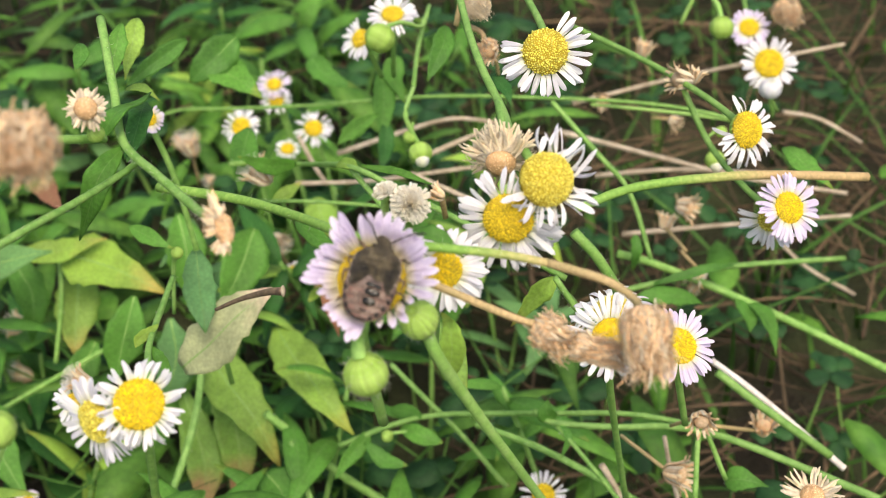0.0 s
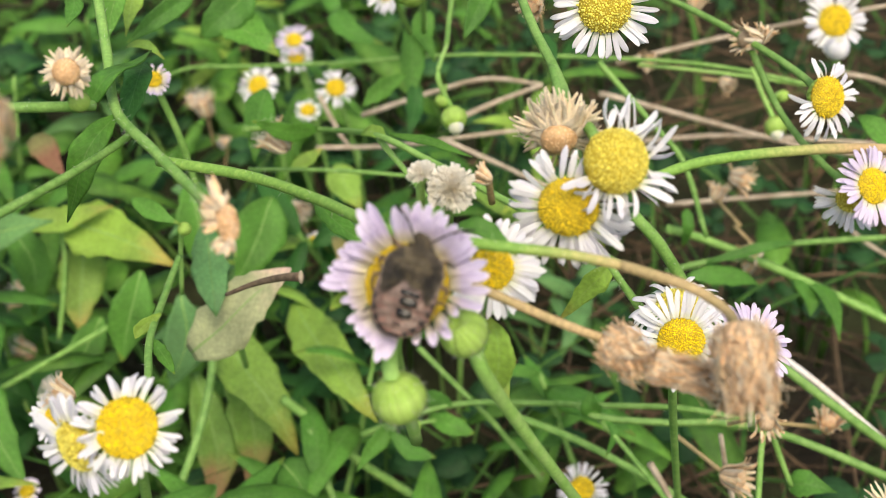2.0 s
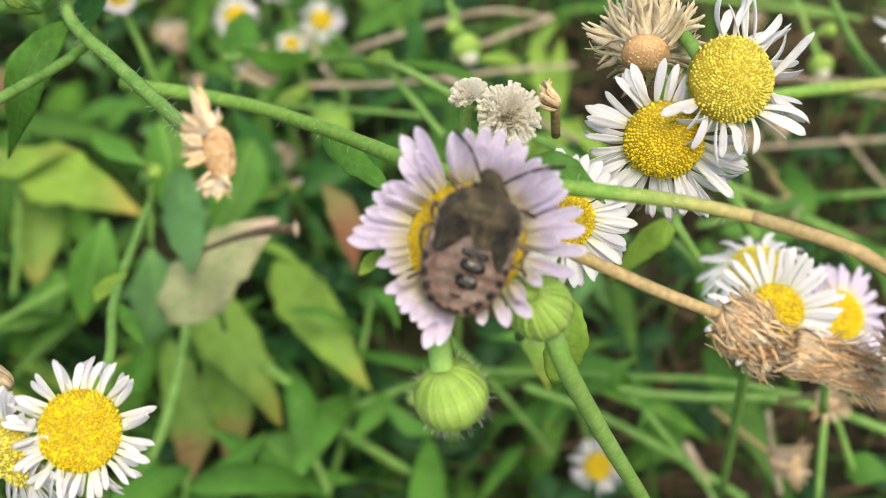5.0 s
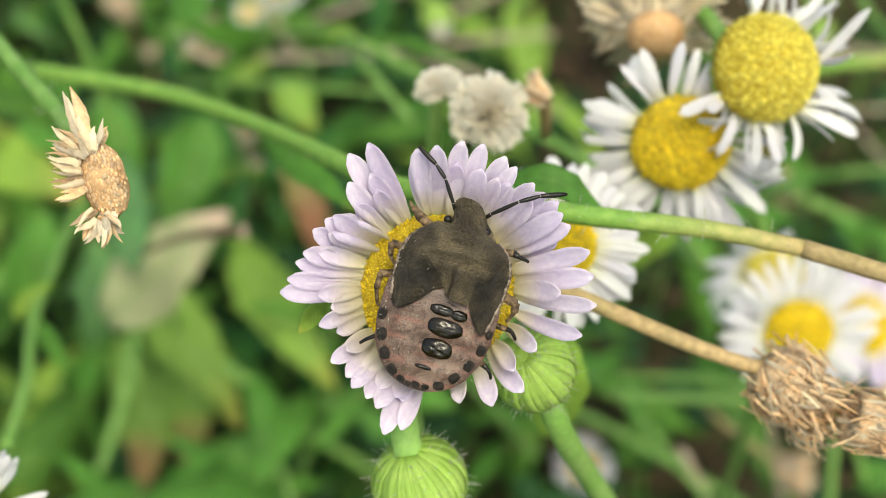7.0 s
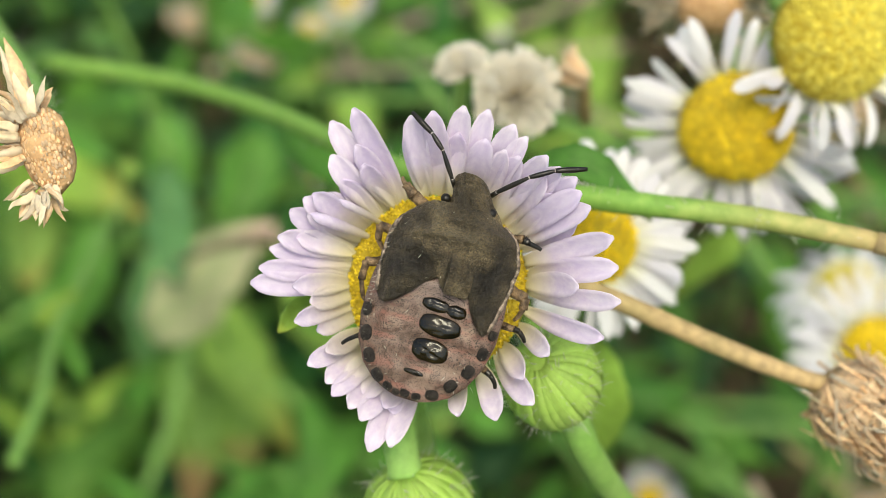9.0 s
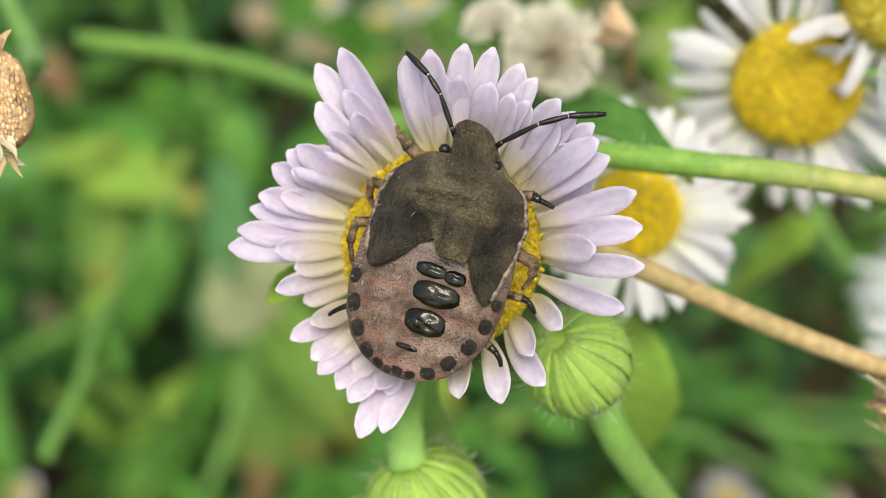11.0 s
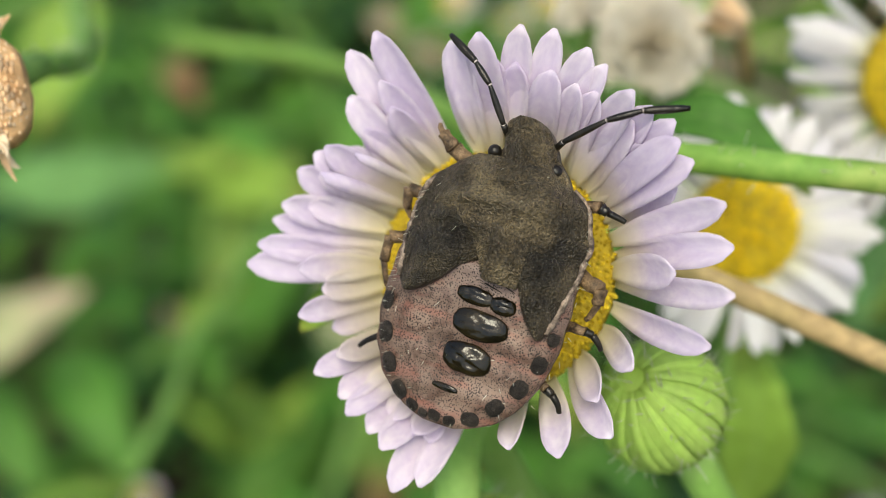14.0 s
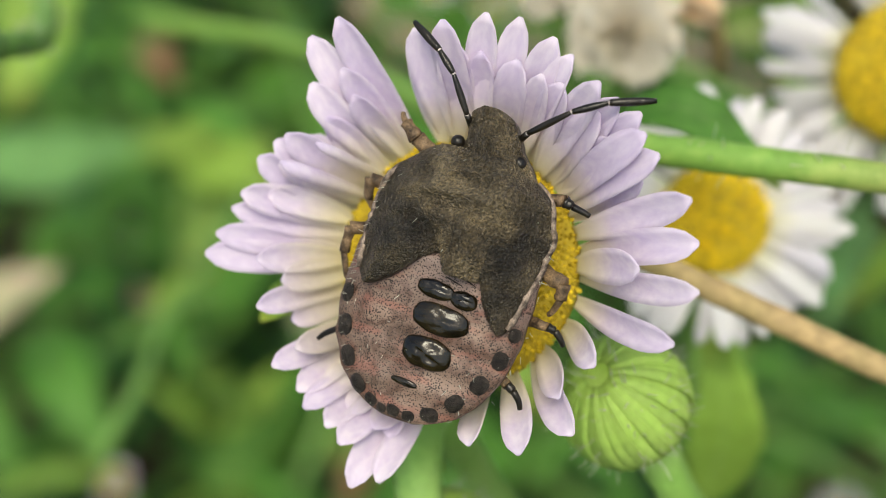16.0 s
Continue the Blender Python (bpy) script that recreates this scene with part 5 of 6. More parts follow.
def daisies():
    long_white = dict(petal=M_PETAL_WHITE, stalk_r=0.6)
    stalk_top = [(16.9, 15.2, -22.0), (15.7, 17.5, -26.0), (15.1, 23.2, -36.0), (13.0, 30.8, -44.0), (11.4, 40.3, -54.0), (9.9, 55.9, -70.0)]
    daisy("white_daisy", (18.5, 11.0, -15.4), (0.22, 0.02, 1.0), 3.15, 2.7, 6.9, 0.68, [(-70, 75, 25, 1.0), (75, 110, 5, 0.9), (200, 290, 15, 0.85)], "white fleabane flower, large domed yellow centre, sparse rays", disc=M_DISC_OLD, lift=0.05, curl=0.15, spread=0.6, wild=3.1, stalk=stalk_top, florets=430, **long_white)
    daisy("white_daisy", (14.2, 7.2, -18.0), (-0.12, -0.42, 0.9), 2.95, 2.1, 6.7, 0.7, [(60, 200, 24, 0.85), (200, 345, 36, 1.0), (345, 420, 9, 0.85)], "white fleabane flower with olive yellow centre, drooping rays", disc=M_DISC, lift=0.1, curl=0.2, spread=0.3, wild=1.4, stalk=[(15.8, 11.6, -25.0), (15.9, 16.5, -26.0)], florets=300, **long_white)
    spent_head((13.9, 14.3, -22.5), (-0.1, -0.75, 0.6), 1.85, 5.7, 230, "spent flower with brown dome and shaggy cream rays", [(14.5, 17.0, -26.0), (14.8, 20.2, -31.0), (14.7, 24.1, -37.0)], 0.5, 1.7, 1.3)
    daisy("white_daisy", (6.5, 1.5, -15.2), (0.12, 0.05, 1.0), 2.1, 1.1, 5.0, 0.75, [(-60, 130, 26, 1.0), (130, 300, 20, 0.95)], "white fleabane flower half hidden behind the lilac one", disc=M_DISC_ORANGE, stalk=[(5.6, -0.8, -20.0), (4.5, -8.5, -40.0)], **long_white)
    daisy("white_daisy", (-26.8, -11.4, -10.0), (0.05, 0.12, 1.0), 2.80, 1.20, 5.04, 0.53, [(0, 360, 74, 1.0)], "white fleabane flower with full yellow centre", disc=M_DISC_ORANGE, lift=0.05, spread=0.45, wild=2.0, stalk=[(-28.0, -16.2, -18.3), (-31.1, -26.3, -34.1)], florets=330, **long_white)
    daisy("white_daisy", (-31.9, -13.0, -12.0), (-0.55, -0.35, 0.8), 2.48, 1.12, 5.28, 0.64, [(90, 330, 36, 1.0), (-30, 90, 10, 0.9)], "white fleabane flower turned aside, dull yellow centre", disc=M_DISC_OLD, stalk=[(-31.8, -17.4, -19.9)], **long_white)
    daisy("white_daisy", (-37.1, -11.1, -20.7), (-0.4, 0.1, 0.9), 1.04, 0.64, 2.88, 0.48, [(0, 360, 30, 1.0)], "small white fleabane flower behind larger ones", stalk=[(-35.4, -15.1, -24.6)], florets=60, **long_white)
    daisy("white_daisy", (28.3, -7.3, -42.0), (-0.1, -0.25, 1.0), 2.75, 1.3, 6.4, 0.75, [(0, 200, 30, 1.0), (200, 360, 22, 0.9)], "white fleabane flower behind brown withered heads", disc=M_DISC_ORANGE, stalk=[(29.9, -15.1, -60.0), (37.9, -38.8, -110.0)], florets=220, **long_white)
    daisy("white_daisy", (30.5, -3.6, -56.0), (-0.15, 0.7, 0.6), 2.8, 1.6, 6.2, 0.7, [(0, 360, 40, 1.0)], "white fleabane flower seen from the side, greenish centre", disc=M_DISC_OLD, curl=0.5, stalk=[(28.4, -4.9, -66.0), (27.1, -0.2, -85.0)], **long_white)
    daisy("lilac_daisy", (40.6, -9.2, -61.0), (0.3, 0.25, 0.9), 2.8, 1.2, 6.0, 0.75, [(0, 360, 54, 1.0)], "lilac fleabane flower behind a brown withered head", M_PETAL_LILAC, M_DISC_ORANGE, stalk=[(44.3, -22.3, -80.0)])
    daisy("white_daisy", (85.5, 54.3, -164.0), (0.05, 0.05, 1.0), 3.5, 1.6, 7.0, 0.9, [(0, 360, 42, 1.0)], "white fleabane flower with bright yellow centre", disc=M_DISC_ORANGE, spread=0.4, stalk=[(88.5, 43.5, -175.0)], **long_white)
    bud((83.5, 47.0, -157.0), (0, -0.6, -0.7), 2.5, [(88.3, 43.9, -170.0)], "round white bud beneath an open flower", 0.4, 0, M_PETAL_WHITE)
    daisy("white_daisy", (57.7, 25.6, -80.0), (0.5, -0.12, 0.85), 3.1, 1.7, 6.6, 0.75, [(-70, 60, 20, 1.0), (190, 300, 18, 1.0), (60, 120, 5, 0.8)], "white fleabane flower with yellow centre, rays hanging down", disc=M_DISC, curl=0.35, spread=0.4, wild=1.8, stalk=[(56.0, 29.1, -84.0), (50.9, 37.1, -95.0), (44.1, 44.8, -105.0), (33.9, 54.5, -118.0)], **long_white)
    daisy("lilac_daisy", (63.8, 12.2, -80.0), (0.35, 0.05, 0.9), 2.7, 1.2, 6.0, 0.8, [(0, 360, 50, 1.0)], "pale lilac fleabane flower with golden centre", M_PETAL_LILAC, M_DISC_ORANGE, stalk=[(61.0, 14.6, -88.0), (56.8, 21.1, -92.0), (54.0, 27.5, -95.0), (51.1, 36.0, -96.0)])
    daisy("white_daisy", (62.3, 10.9, -86.0), (-0.4, -0.5, 0.75), 2.2, 1.1, 5.6, 0.7, [(160, 330, 24, 1.0)], "white fleabane flower tucked under a lilac one", disc=M_DISC_OLD, stalk=[(61.6, 14.5, -90.0)], **long_white)
    daisy("white_daisy", (22.5, 33.8, -50.5), (0.05, -0.25, 0.95), 3.3, 2.0, 6.8, 0.75, [(160, 380, 34, 1.0), (20, 60, 5, 0.9)], "white fleabane flower with yellow centre, rays pointing down", disc=M_DISC_OLD, spread=0.4, stalk=[(23.1, 39.9, -60.0), (20.8, 53.7, -80.0)], **long_white)
    daisy("white_daisy", (-2.0, 64.2, -139.0), (0.0, 0.5, 0.85), 2.4, 1.3, 5.6, 0.8, [(0, 360, 40, 1.0)], "white fleabane flower behind green buds", stalk=[(-3.2, 55.4, -160.0)], **long_white)
    bud((-4.1, 54.5, -120.0), (0.5, 0.8, 0.1), 3.0, [(0.2, 59.0, -126.0), (4.0, 60.0, -134.0), (4.5, 66.0, -150.0)], "round green bud behind the daisies", 0.4, 40)
    for place, facing, r, reach, mat in (((-47.9, 55.0, -212.0), (-0.1, 0.2, 1), 2.5, 5.6, M_PETAL_WHITE), ((-28.8, 54.7, -220.0), (0.1, 0.35, 1), 2.5, 5.8, M_PETAL_WHITE), ((-39.6, 68.3, -222.0), (0.0, 0.5, 0.9), 2.1, 5.2, M_PETAL_LILAC), ((-39.5, 64.1, -224.0), (0.2, 0.3, 1), 2.1, 4.8, M_PETAL_WHITE), ((-46.3, 36.7, -100.0), (0.2, 0.2, 1), 1.4, 2.9, M_PETAL_LILAC), ((25.9, -43.1, -160.0), (0.1, 0.3, 1), 2.6, 5.6, M_PETAL_WHITE), ((-33.8, 46.0, -200.0), (0.1, 0.5, 0.8), 1.8, 3.4, M_PETAL_WHITE), ((-32.7, 13.0, -190.0), (-0.3, 0.8, 0.6), 1.7, 3.6, M_PETAL_WHITE), ((-88.2, -37.3, -150.0), (0, 0.5, 0.8), 1.5, 2.9, M_PETAL_LILAC)):
        daisy("small_daisy", place, facing, r, r * 0.5, reach, 0.62, [(0, 360, 34, 1.0)], "small fleabane flower, white rays round a yellow centre", mat, M_DISC_ORANGE, florets=70, wild=1.3, stalk=[tuple(np.add(place, (3, -14, -12))), tuple(np.add(place, (6, -50, -40)))])
    daisy("white_daisy", (-9.6, 61.4, -147.0), (-0.5, 0.2, 0.75), 2.2, 1.2, 5.2, 0.75, [(90, 300, 22, 1.0)], "white fleabane flower behind green buds", stalk=[(-6.0, 55.4, -160.0)], florets=90, **long_white)
    daisy("lilac_daisy", (81.7, 63.4, -165.0), (-0.1, 0.25, 0.95), 2.3, 1.0, 5.0, 0.85, [(0, 360, 34, 1.0)], "small lilac fleabane flower with golden centre", M_PETAL_LILAC, M_DISC_ORANGE, stalk=[(83.0, 70.0, -172.0), (84.0, 82.0, -180.0)], florets=90)
    bud((71.6, 60.1, -150.0), (0.05, 0.95, 0.1), 2.7, [(71.3, 66.4, -152.0), (68.5, 70.5, -155.0), (64.5, 64.0, -160.0)], "round nodding green bud with pale ribs and fine hairs", 0.5, 60)
    withered_head((89.5, 65.5, -160.0), (0.1, -0.6, 0.6), 3.2, 6.0, 110, "pale brown withered flower beside a lilac one", [(93.5, 70.0, -165.0), (92.0, 80.0, -172.0)])
    withered_head((14.6, 53.4, -95.0), (0.05, -0.5, 0.75), 2.3, 6.5, 150, "shaggy straw-coloured withered flower on a green stem", [(12.6, 56.5, -98.0), (10.9, 51.0, -100.0)], mat=M_DRY_PALE, tight=0.1)
    withered_head((16.6, 46.6, -100.0), (0.2, -0.7, 0.5), 1.7, 3.0, 60, "small shaggy brown withered flower on a tan stalk", [(15.4, 49.8, -101.0), (12.9, 50.9, -100.0)])
    spent_head((62.7, -34.2, -75.0), (-0.2, 0.6, 0.7), 1.9, 5.6, 40, "spent flower with cream papery rays at a stem's end", [(66.0, -37.0, -84.0), (75.0, -40.0, -95.0)], 0.8, 1.0, -0.4)
    bud((2.8, 30.7, -119.0), (-0.15, 0.85, -0.4), 2.3, [(1.2, 35.2, -118.0), (0.3, 38.6, -117.0), (2.0, 45.2, -125.0)], "nodding green bud with white tips", 0.45, 40, tip=M_PETAL_WHITE)
    bud((0.8, 34.0, -119.0), (0.4, 0.8, 0.2), 1.3, [(1.7, 36.7, -118.0)], "tiny green bud beside another", 0.3, 0)
    bud((68.5, 30.5, -152.0), (0.0, 0.85, -0.4), 2.2, [(66.3, 37.0, -152.0), (63.8, 42.6, -150.0)], "nodding green bud with white tips", 0.45, 0, tip=M_PETAL_WHITE)
    bud((70.3, 36.8, -152.0), (-0.5, 0.6, 0.2), 1.3, [(67.4, 35.8, -152.0)], "tiny green bud beside another", 0.3, 0)
    bud((-41.2, 11.6, -96.0), (-0.3, -0.6, -0.7), 1.1, [(-42.8, 9.6, -100.0), (-45.3, 1.3, -110.0)], "tiny round green bud on stalk", 0.35, 0)
    bud((-7.8, -26.3, -140.0), (-0.6, 0.3, -0.5), 1.3, [(-3.9, -25.9, -145.0)], "tiny round green bud on stalk", 0.35, 0)
    fluff_head((3.0, 9.4, -19.5), (0.1, 0.35, 0.9), 2.4, 420, "white seed fluff opening from a spent head", [(2.6, 7.6, -23.0), (2.2, 2.7, -40.0)])
    fluff_head((0.3, 11.0, -20.5), (-0.3, 0.8, 0.4), 1.5, 160, "small white seed fluff, half open", [(-0.1, 9.8, -22.0), (-0.4, 5.5, -30.0)])


def seed_heads():
    for place, r, to in (((-67.0, 53.6, -234.0), 3.6, (-66.6, 43.9, -245.0)), ((-64.3, 46.1, -250.0), 1.7, (-67.6, 35.7, -260.0)), ((-37.9, 21.6, -200.0), 2.6, (-35.0, 12.4, -215.0)), ((-29.7, 28.5, -122.0), 2.7, (-24.8, 30.1, -124.0)),
                         ((50.7, 37.8, -96.0), 2.3, (51.4, 34.1, -96.0)), ((54.2, 39.2, -100.0), 1.5, (51.5, 35.9, -98.0)), ((50.2, 53.6, -195.0), 2.0, (54.7, 53.4, -198.0)), ((69.3, 47.7, -200.0), 2.0, (63.5, 49.5, -202.0)),
                         ((64.1, 21.6, -167.0), 2.6, (63.6, 25.6, -175.0)), ((61.3, 19.3, -178.0), 2.1, (63.1, 11.1, -165.0)), ((64.1, 4.8, -160.0), 2.8, (62.1, 11.2, -166.0)), ((6.2, 10.8, -21.0), 1.0, (7.0, 8.4, -25.0)),
                         ((49.9, -23.0, -95.0), 2.0, (47.2, -24.9, -110.0)), ((68.7, -27.6, -127.0), 2.2, (57.2, -26.2, -120.0)), ((47.3, -33.6, -108.0), 2.6, (38.8, -26.9, -118.0)), ((-106.4, 2.9, -200.0), 2.8, (-107.5, -7.6, -210.0)),
                         ((-106.1, -10.1, -200.0), 2.8, (-108.0, -22.0, -210.0)), ((16.9, 46.1, -100.0), 1.9, (18.8, 43.3, -110.0)), ((60.8, 65.4, -190.0), 2.2, (63.7, 60.3, -200.0)), ((-36.0, -8.8, -20.0), 1.3, (-36.6, -12.3, -25.0))):
        small_seed_head(place, r, [to], tuft=0.8 if place[0] < -20 else 0.0)


def stems():
    g = "slender green hairy fleabane stem among leaves"
    t = "dry straw-coloured grass stalk over the soil"
    a = stem([(-35.1, 30.5, -118.0), (-22.1, 30.5, -124.0), (-9.0, 23.9, -86.0), (-0.8, 19.0, -80.0), (10.4, 11.9, -74.0), (16.7, 7.6, -70.0), (25.4, 2.1, -70.0)], 0.5, 0.55, M_STEM, g)
    leaf([(-22.4, 30.5, -124.0), (-27.7, 29.9, -119.0), (-32.5, 31.0, -113.0)], 4.0, M_LEAF, "green oblong leaf with pale midrib", on=a)
    leaf([(-11.5, 24.7, -90.0), (-8.7, 24.2, -86.0), (-6.8, 22.2, -84.0)], 2.4, M_LEAF_PALE, "small light green leaf", on=a)
    leaf([(-6.8, 24.0, -86.0), (-0.8, 22.0, -84.0), (5.5, 19.3, -80.0)], 1.6, M_LEAF, "narrow green leaf with pale midrib", on=a)
    stem([(-8.6, 23.4, -86.0), (-4.8, 18.3, -84.0), (-1.5, 13.7, -82.0)], 0.5, 0.45, M_STEM, g)
    stem([(-37.4, 25.0, -135.0), (-19.6, 23.6, -132.0), (-4.5, 21.5, -130.0)], 0.4, 0.4, M_STEM, g)
    stem([(-74.0, 52.3, -196.0), (-62.0, 56.5, -193.0), (-47.7, 55.8, -190.0), (-24.1, 54.5, -185.0), (2.5, 54.1, -180.0), (28.1, 51.6, -175.0), (57.7, 46.3, -165.0), (79.1, 39.9, -160.0)], 0.4, 0.5, M_STEM, g)
    stem([(43.7, 48.0, -170.0), (62.7, 45.5, -172.0), (78.9, 41.5, -168.0)], 0.4, 0.4, M_STEM_PALE, g)
    stem([(30.5, 41.6, -130.0), (39.2, 29.7, -128.0), (45.1, 21.5, -128.0), (48.9, 7.7, -130.0)], 0.6, 0.5, M_STEM, g)
    b = stem([(27.8, 13.2, -72.0), (37.8, 16.3, -74.0), (51.7, 17.7, -78.0), (62.7, 18.0, -82.0), (80.0, 17.5, -88.0)], 0.75, 0.8, fading_stem("stem_green_to_tan", 0.016, 0.034), "thick green stem turning tan")
    c = stem([(45.7, 10.7, -155.0), (54.3, 8.1, -158.0), (69.3, 1.1, -158.0), (89.9, -9.7, -158.0), (111.4, -22.2, -158.0)], 0.95, 0.9, M_STEM, g)
    leaf([(48.4, 0.6, -150.0), (57.4, 0.2, -152.0), (64.3, -1.9, -155.0)], 5.0, M_LEAF, "plain green leaf on its stem", on=c)
    leaf([(72.2, -0.4, -158.0), (73.8, -5.2, -154.0), (73.6, -8.6, -152.0)], 4.5, M_LEAF, "plain green leaf on its stem", on=c)
    leaf([(75.0, -1.7, -158.0), (77.7, -7.1, -152.0), (77.8, -13.9, -148.0)], 4.5, M_LEAF, "plain green leaf on its stem", on=c)
    leaf([(49.1, 14.4, -150.0), (48.9, 10.9, -150.0), (48.7, 6.5, -155.0)], 3.0, M_LEAF, "plain green leaf on its stem", on=c)
    stem([(44.4, 1.9, -150.0), (57.6, 4.2, -152.0), (70.9, 6.4, -154.0), (97.9, 7.0, -158.0)], 0.7, 0.6, M_STEM, g)
    leaf([(52.5, 3.1, -150.0), (61.8, 5.1, -150.0), (71.6, 6.7, -152.0)], 2.6, M_LEAF, "narrow green leaf with pale midrib")
    stem([(57.8, -15.6, -116.0), (66.3, -22.9, -116.0), (79.1, -33.0, -118.0)], 0.85, 0.85, M_STEM, g)
    stem([(58.2, -13.4, -122.0), (66.7, -20.9, -120.0), (81.6, -35.6, -118.0)], 0.6, 0.65, M_STRAW_PALE, "bleached straw leaning across a green stem", "straw")
    d = stem([(-19.1, -28.7, -150.0), (-7.3, -24.6, -148.0), (3.0, -22.9, -147.0), (17.4, -22.9, -140.0), (25.2, -22.7, -130.0), (40.7, -23.1, -122.0), (52.8, -25.5, -118.0)], 0.65, 0.55, M_STEM, g)
    for pts, w in ((((-12.0, -26.0, -149.0), (-16.8, -30.8, -148.0), (-20.3, -35.7, -147.0)), 4.0), (((-5.1, -25.1, -148.0), (-0.6, -27.3, -146.0), (3.9, -28.8, -145.0)), 4.5), (((-13.2, -28.1, -148.0), (-8.8, -32.2, -147.0), (-4.0, -33.4, -146.0)), 4.0), (((-0.4, -22.9, -147.0), (-3.8, -21.8, -149.0), (-7.9, -21.2, -151.0)), 4.0)):
        leaf(pts, w, M_LEAF, "plain green leaf on its stem", on=d)
    e = stem([(22.3, -21.4, -120.0), (26.2, -23.8, -119.0), (38.2, -25.4, -120.0), (48.8, -25.8, -118.0), (58.6, -28.2, -114.0), (72.4, -34.5, -110.0), (83.8, -40.0, -106.0)], 0.6, 0.8, M_STEM, g)
    leaf([(26.4, -23.0, -119.0), (24.7, -21.6, -118.0), (25.0, -19.2, -117.0)], 4.4, M_LEAF, "small rounded green leaf", on=e)
    leaf([(27.2, -23.8, -119.0), (28.4, -26.9, -118.0), (26.9, -30.7, -118.0)], 1.8, M_LEAF, "narrow green leaf with pale midrib", on=e)
    leaf([(56.6, -35.8, -110.0), (59.4, -35.4, -108.0), (64.1, -36.9, -108.0)], 5.0, M_LEAF, "plain green leaf on its stem", on=e)
    stem([(26.6, -24.5, -119.0), (31.4, -30.8, -116.0), (36.3, -37.7, -112.0), (40.5, -43.7, -110.0)], 0.45, 0.5, M_STEM, g)
    stem([(11.2, -24.9, -140.0), (21.1, -28.6, -135.0), (31.0, -33.7, -130.0), (45.1, -42.6, -124.0)], 0.7, 0.75, M_STEM, g)
    stem([(-6.6, -11.2, -145.0), (-0.2, -18.4, -147.0), (7.4, -26.9, -150.0), (17.4, -40.1, -155.0)], 0.6, 0.6, M_STEM, g)
    stem([(-35.3, -20.7, -152.0), (-27.9, -27.9, -156.0), (-20.2, -35.6, -159.0), (-6.6, -46.1, -165.0)], 0.95, 1.0, M_STEM, g)
    stem([(-29.7, -27.1, -150.0), (-27.2, -34.9, -148.0), (-23.9, -43.8, -146.0)], 0.7, 0.75, M_STEM, g)
    stem([(-49.1, -6.7, -152.0), (-49.7, -17.0, -150.0), (-52.4, -29.1, -146.0), (-57.7, -43.5, -140.0)], 0.85, 0.9, M_STEM, g)
    f = stem([(-40.7, 6.9, -90.0), (-40.4, 1.6, -80.0), (-39.4, -5.0, -66.0), (-37.2, -9.8, -56.0), (-36.7, -14.3, -48.0)], 0.5, 0.55, M_STEM, g, hairs=40)
    leaf([(-39.2, -5.0, -66.0), (-36.8, -7.3, -63.0), (-34.7, -9.6, -60.0)], 2.0, M_LEAF, "small green leaf near the top", on=f)
    leaf([(-38.8, -1.7, -70.0), (-41.6, -3.5, -70.0), (-42.5, -5.0, -70.0)], 2.0, M_LEAF_PALE, "small light green leaf", on=f)
    stem([(-101.0, -17.6, -170.0), (-86.2, -9.6, -172.0), (-69.1, -0.3, -176.0)], 0.6, 0.6, M_STEM, g)
    stem([(-89.2, 18.8, -180.0), (-88.9, 8.4, -180.0), (-91.4, -7.2, -182.0)], 0.6, 0.6, M_STEM, g)
    stem([(54.6, -34.1, -100.0), (50.1, -24.4, -96.0), (48.1, -36.7, -96.0)], 0.45, 0.5, M_STEM, g)
    stem([(2.0, 45.2, -125.0), (3.3, 56.0, -135.0), (6.0, 68.9, -150.0)], 0.5, 0.5, M_STEM, g)
    stem([(22.7, 2.0, -60.0), (26.4, -3.7, -62.0), (28.7, -7.2, -64.0)], 0.5, 0.5, M_STEM, g)
    stem([(26.0, 8.5, -60.0), (29.4, 4.8, -62.0), (33.1, -0.6, -66.0)], 0.8, 0.8, M_STEM, g)
    for pts in (((42.6, 54.1, -200.0), (70.9, 58.6, -195.0), (110.9, 62.7, -185.0)), ((37.0, 45.3, -190.0), (61.6, 37.1, -188.0), (82.9, 29.9, -185.0), (107.6, 24.3, -182.0)), ((47.9, 35.1, -205.0), (71.8, 35.4, -205.0), (108.0, 31.6, -205.0)), ((55.7, 19.7, -215.0), (86.8, 20.5, -212.0), (117.5, 21.0, -210.0)), ((-21.4, 45.6, -210.0), (-3.7, 49.7, -205.0), (10.5, 51.7, -200.0), (24.2, 49.3, -198.0)),
                ((-30.9, 35.4, -190.0), (-12.1, 35.3, -192.0), (12.5, 37.6, -195.0), (29.0, 38.4, -196.0)), ((-1.0, 35.6, -185.0), (10.6, 29.8, -185.0), (27.1, 20.8, -182.0)), ((1.8, 40.2, -190.0), (12.7, 44.4, -190.0), (23.7, 47.9, -190.0)), ((-32.6, 52.0, -215.0), (-27.9, 42.2, -215.0), (-25.2, 38.2, -216.0)), ((103.9, 52.2, -220.0), (114.7, 49.8, -222.0), (126.8, 42.8, -224.0)), ((94.9, 22.9, -220.0), (106.5, 9.2, -222.0), (121.7, -0.3, -225.0)), ((46.7, -27.3, -115.0), (47.9, -33.7, -118.0), (49.5, -41.0, -120.0)), ((34.9, -32.5, -120.0), (37.9, -37.9, -122.0), (40.0, -43.4, -124.0))):
        stem(pts, random.uniform(0.4, 0.75), 0.5, M_STRAW, t, "straw")
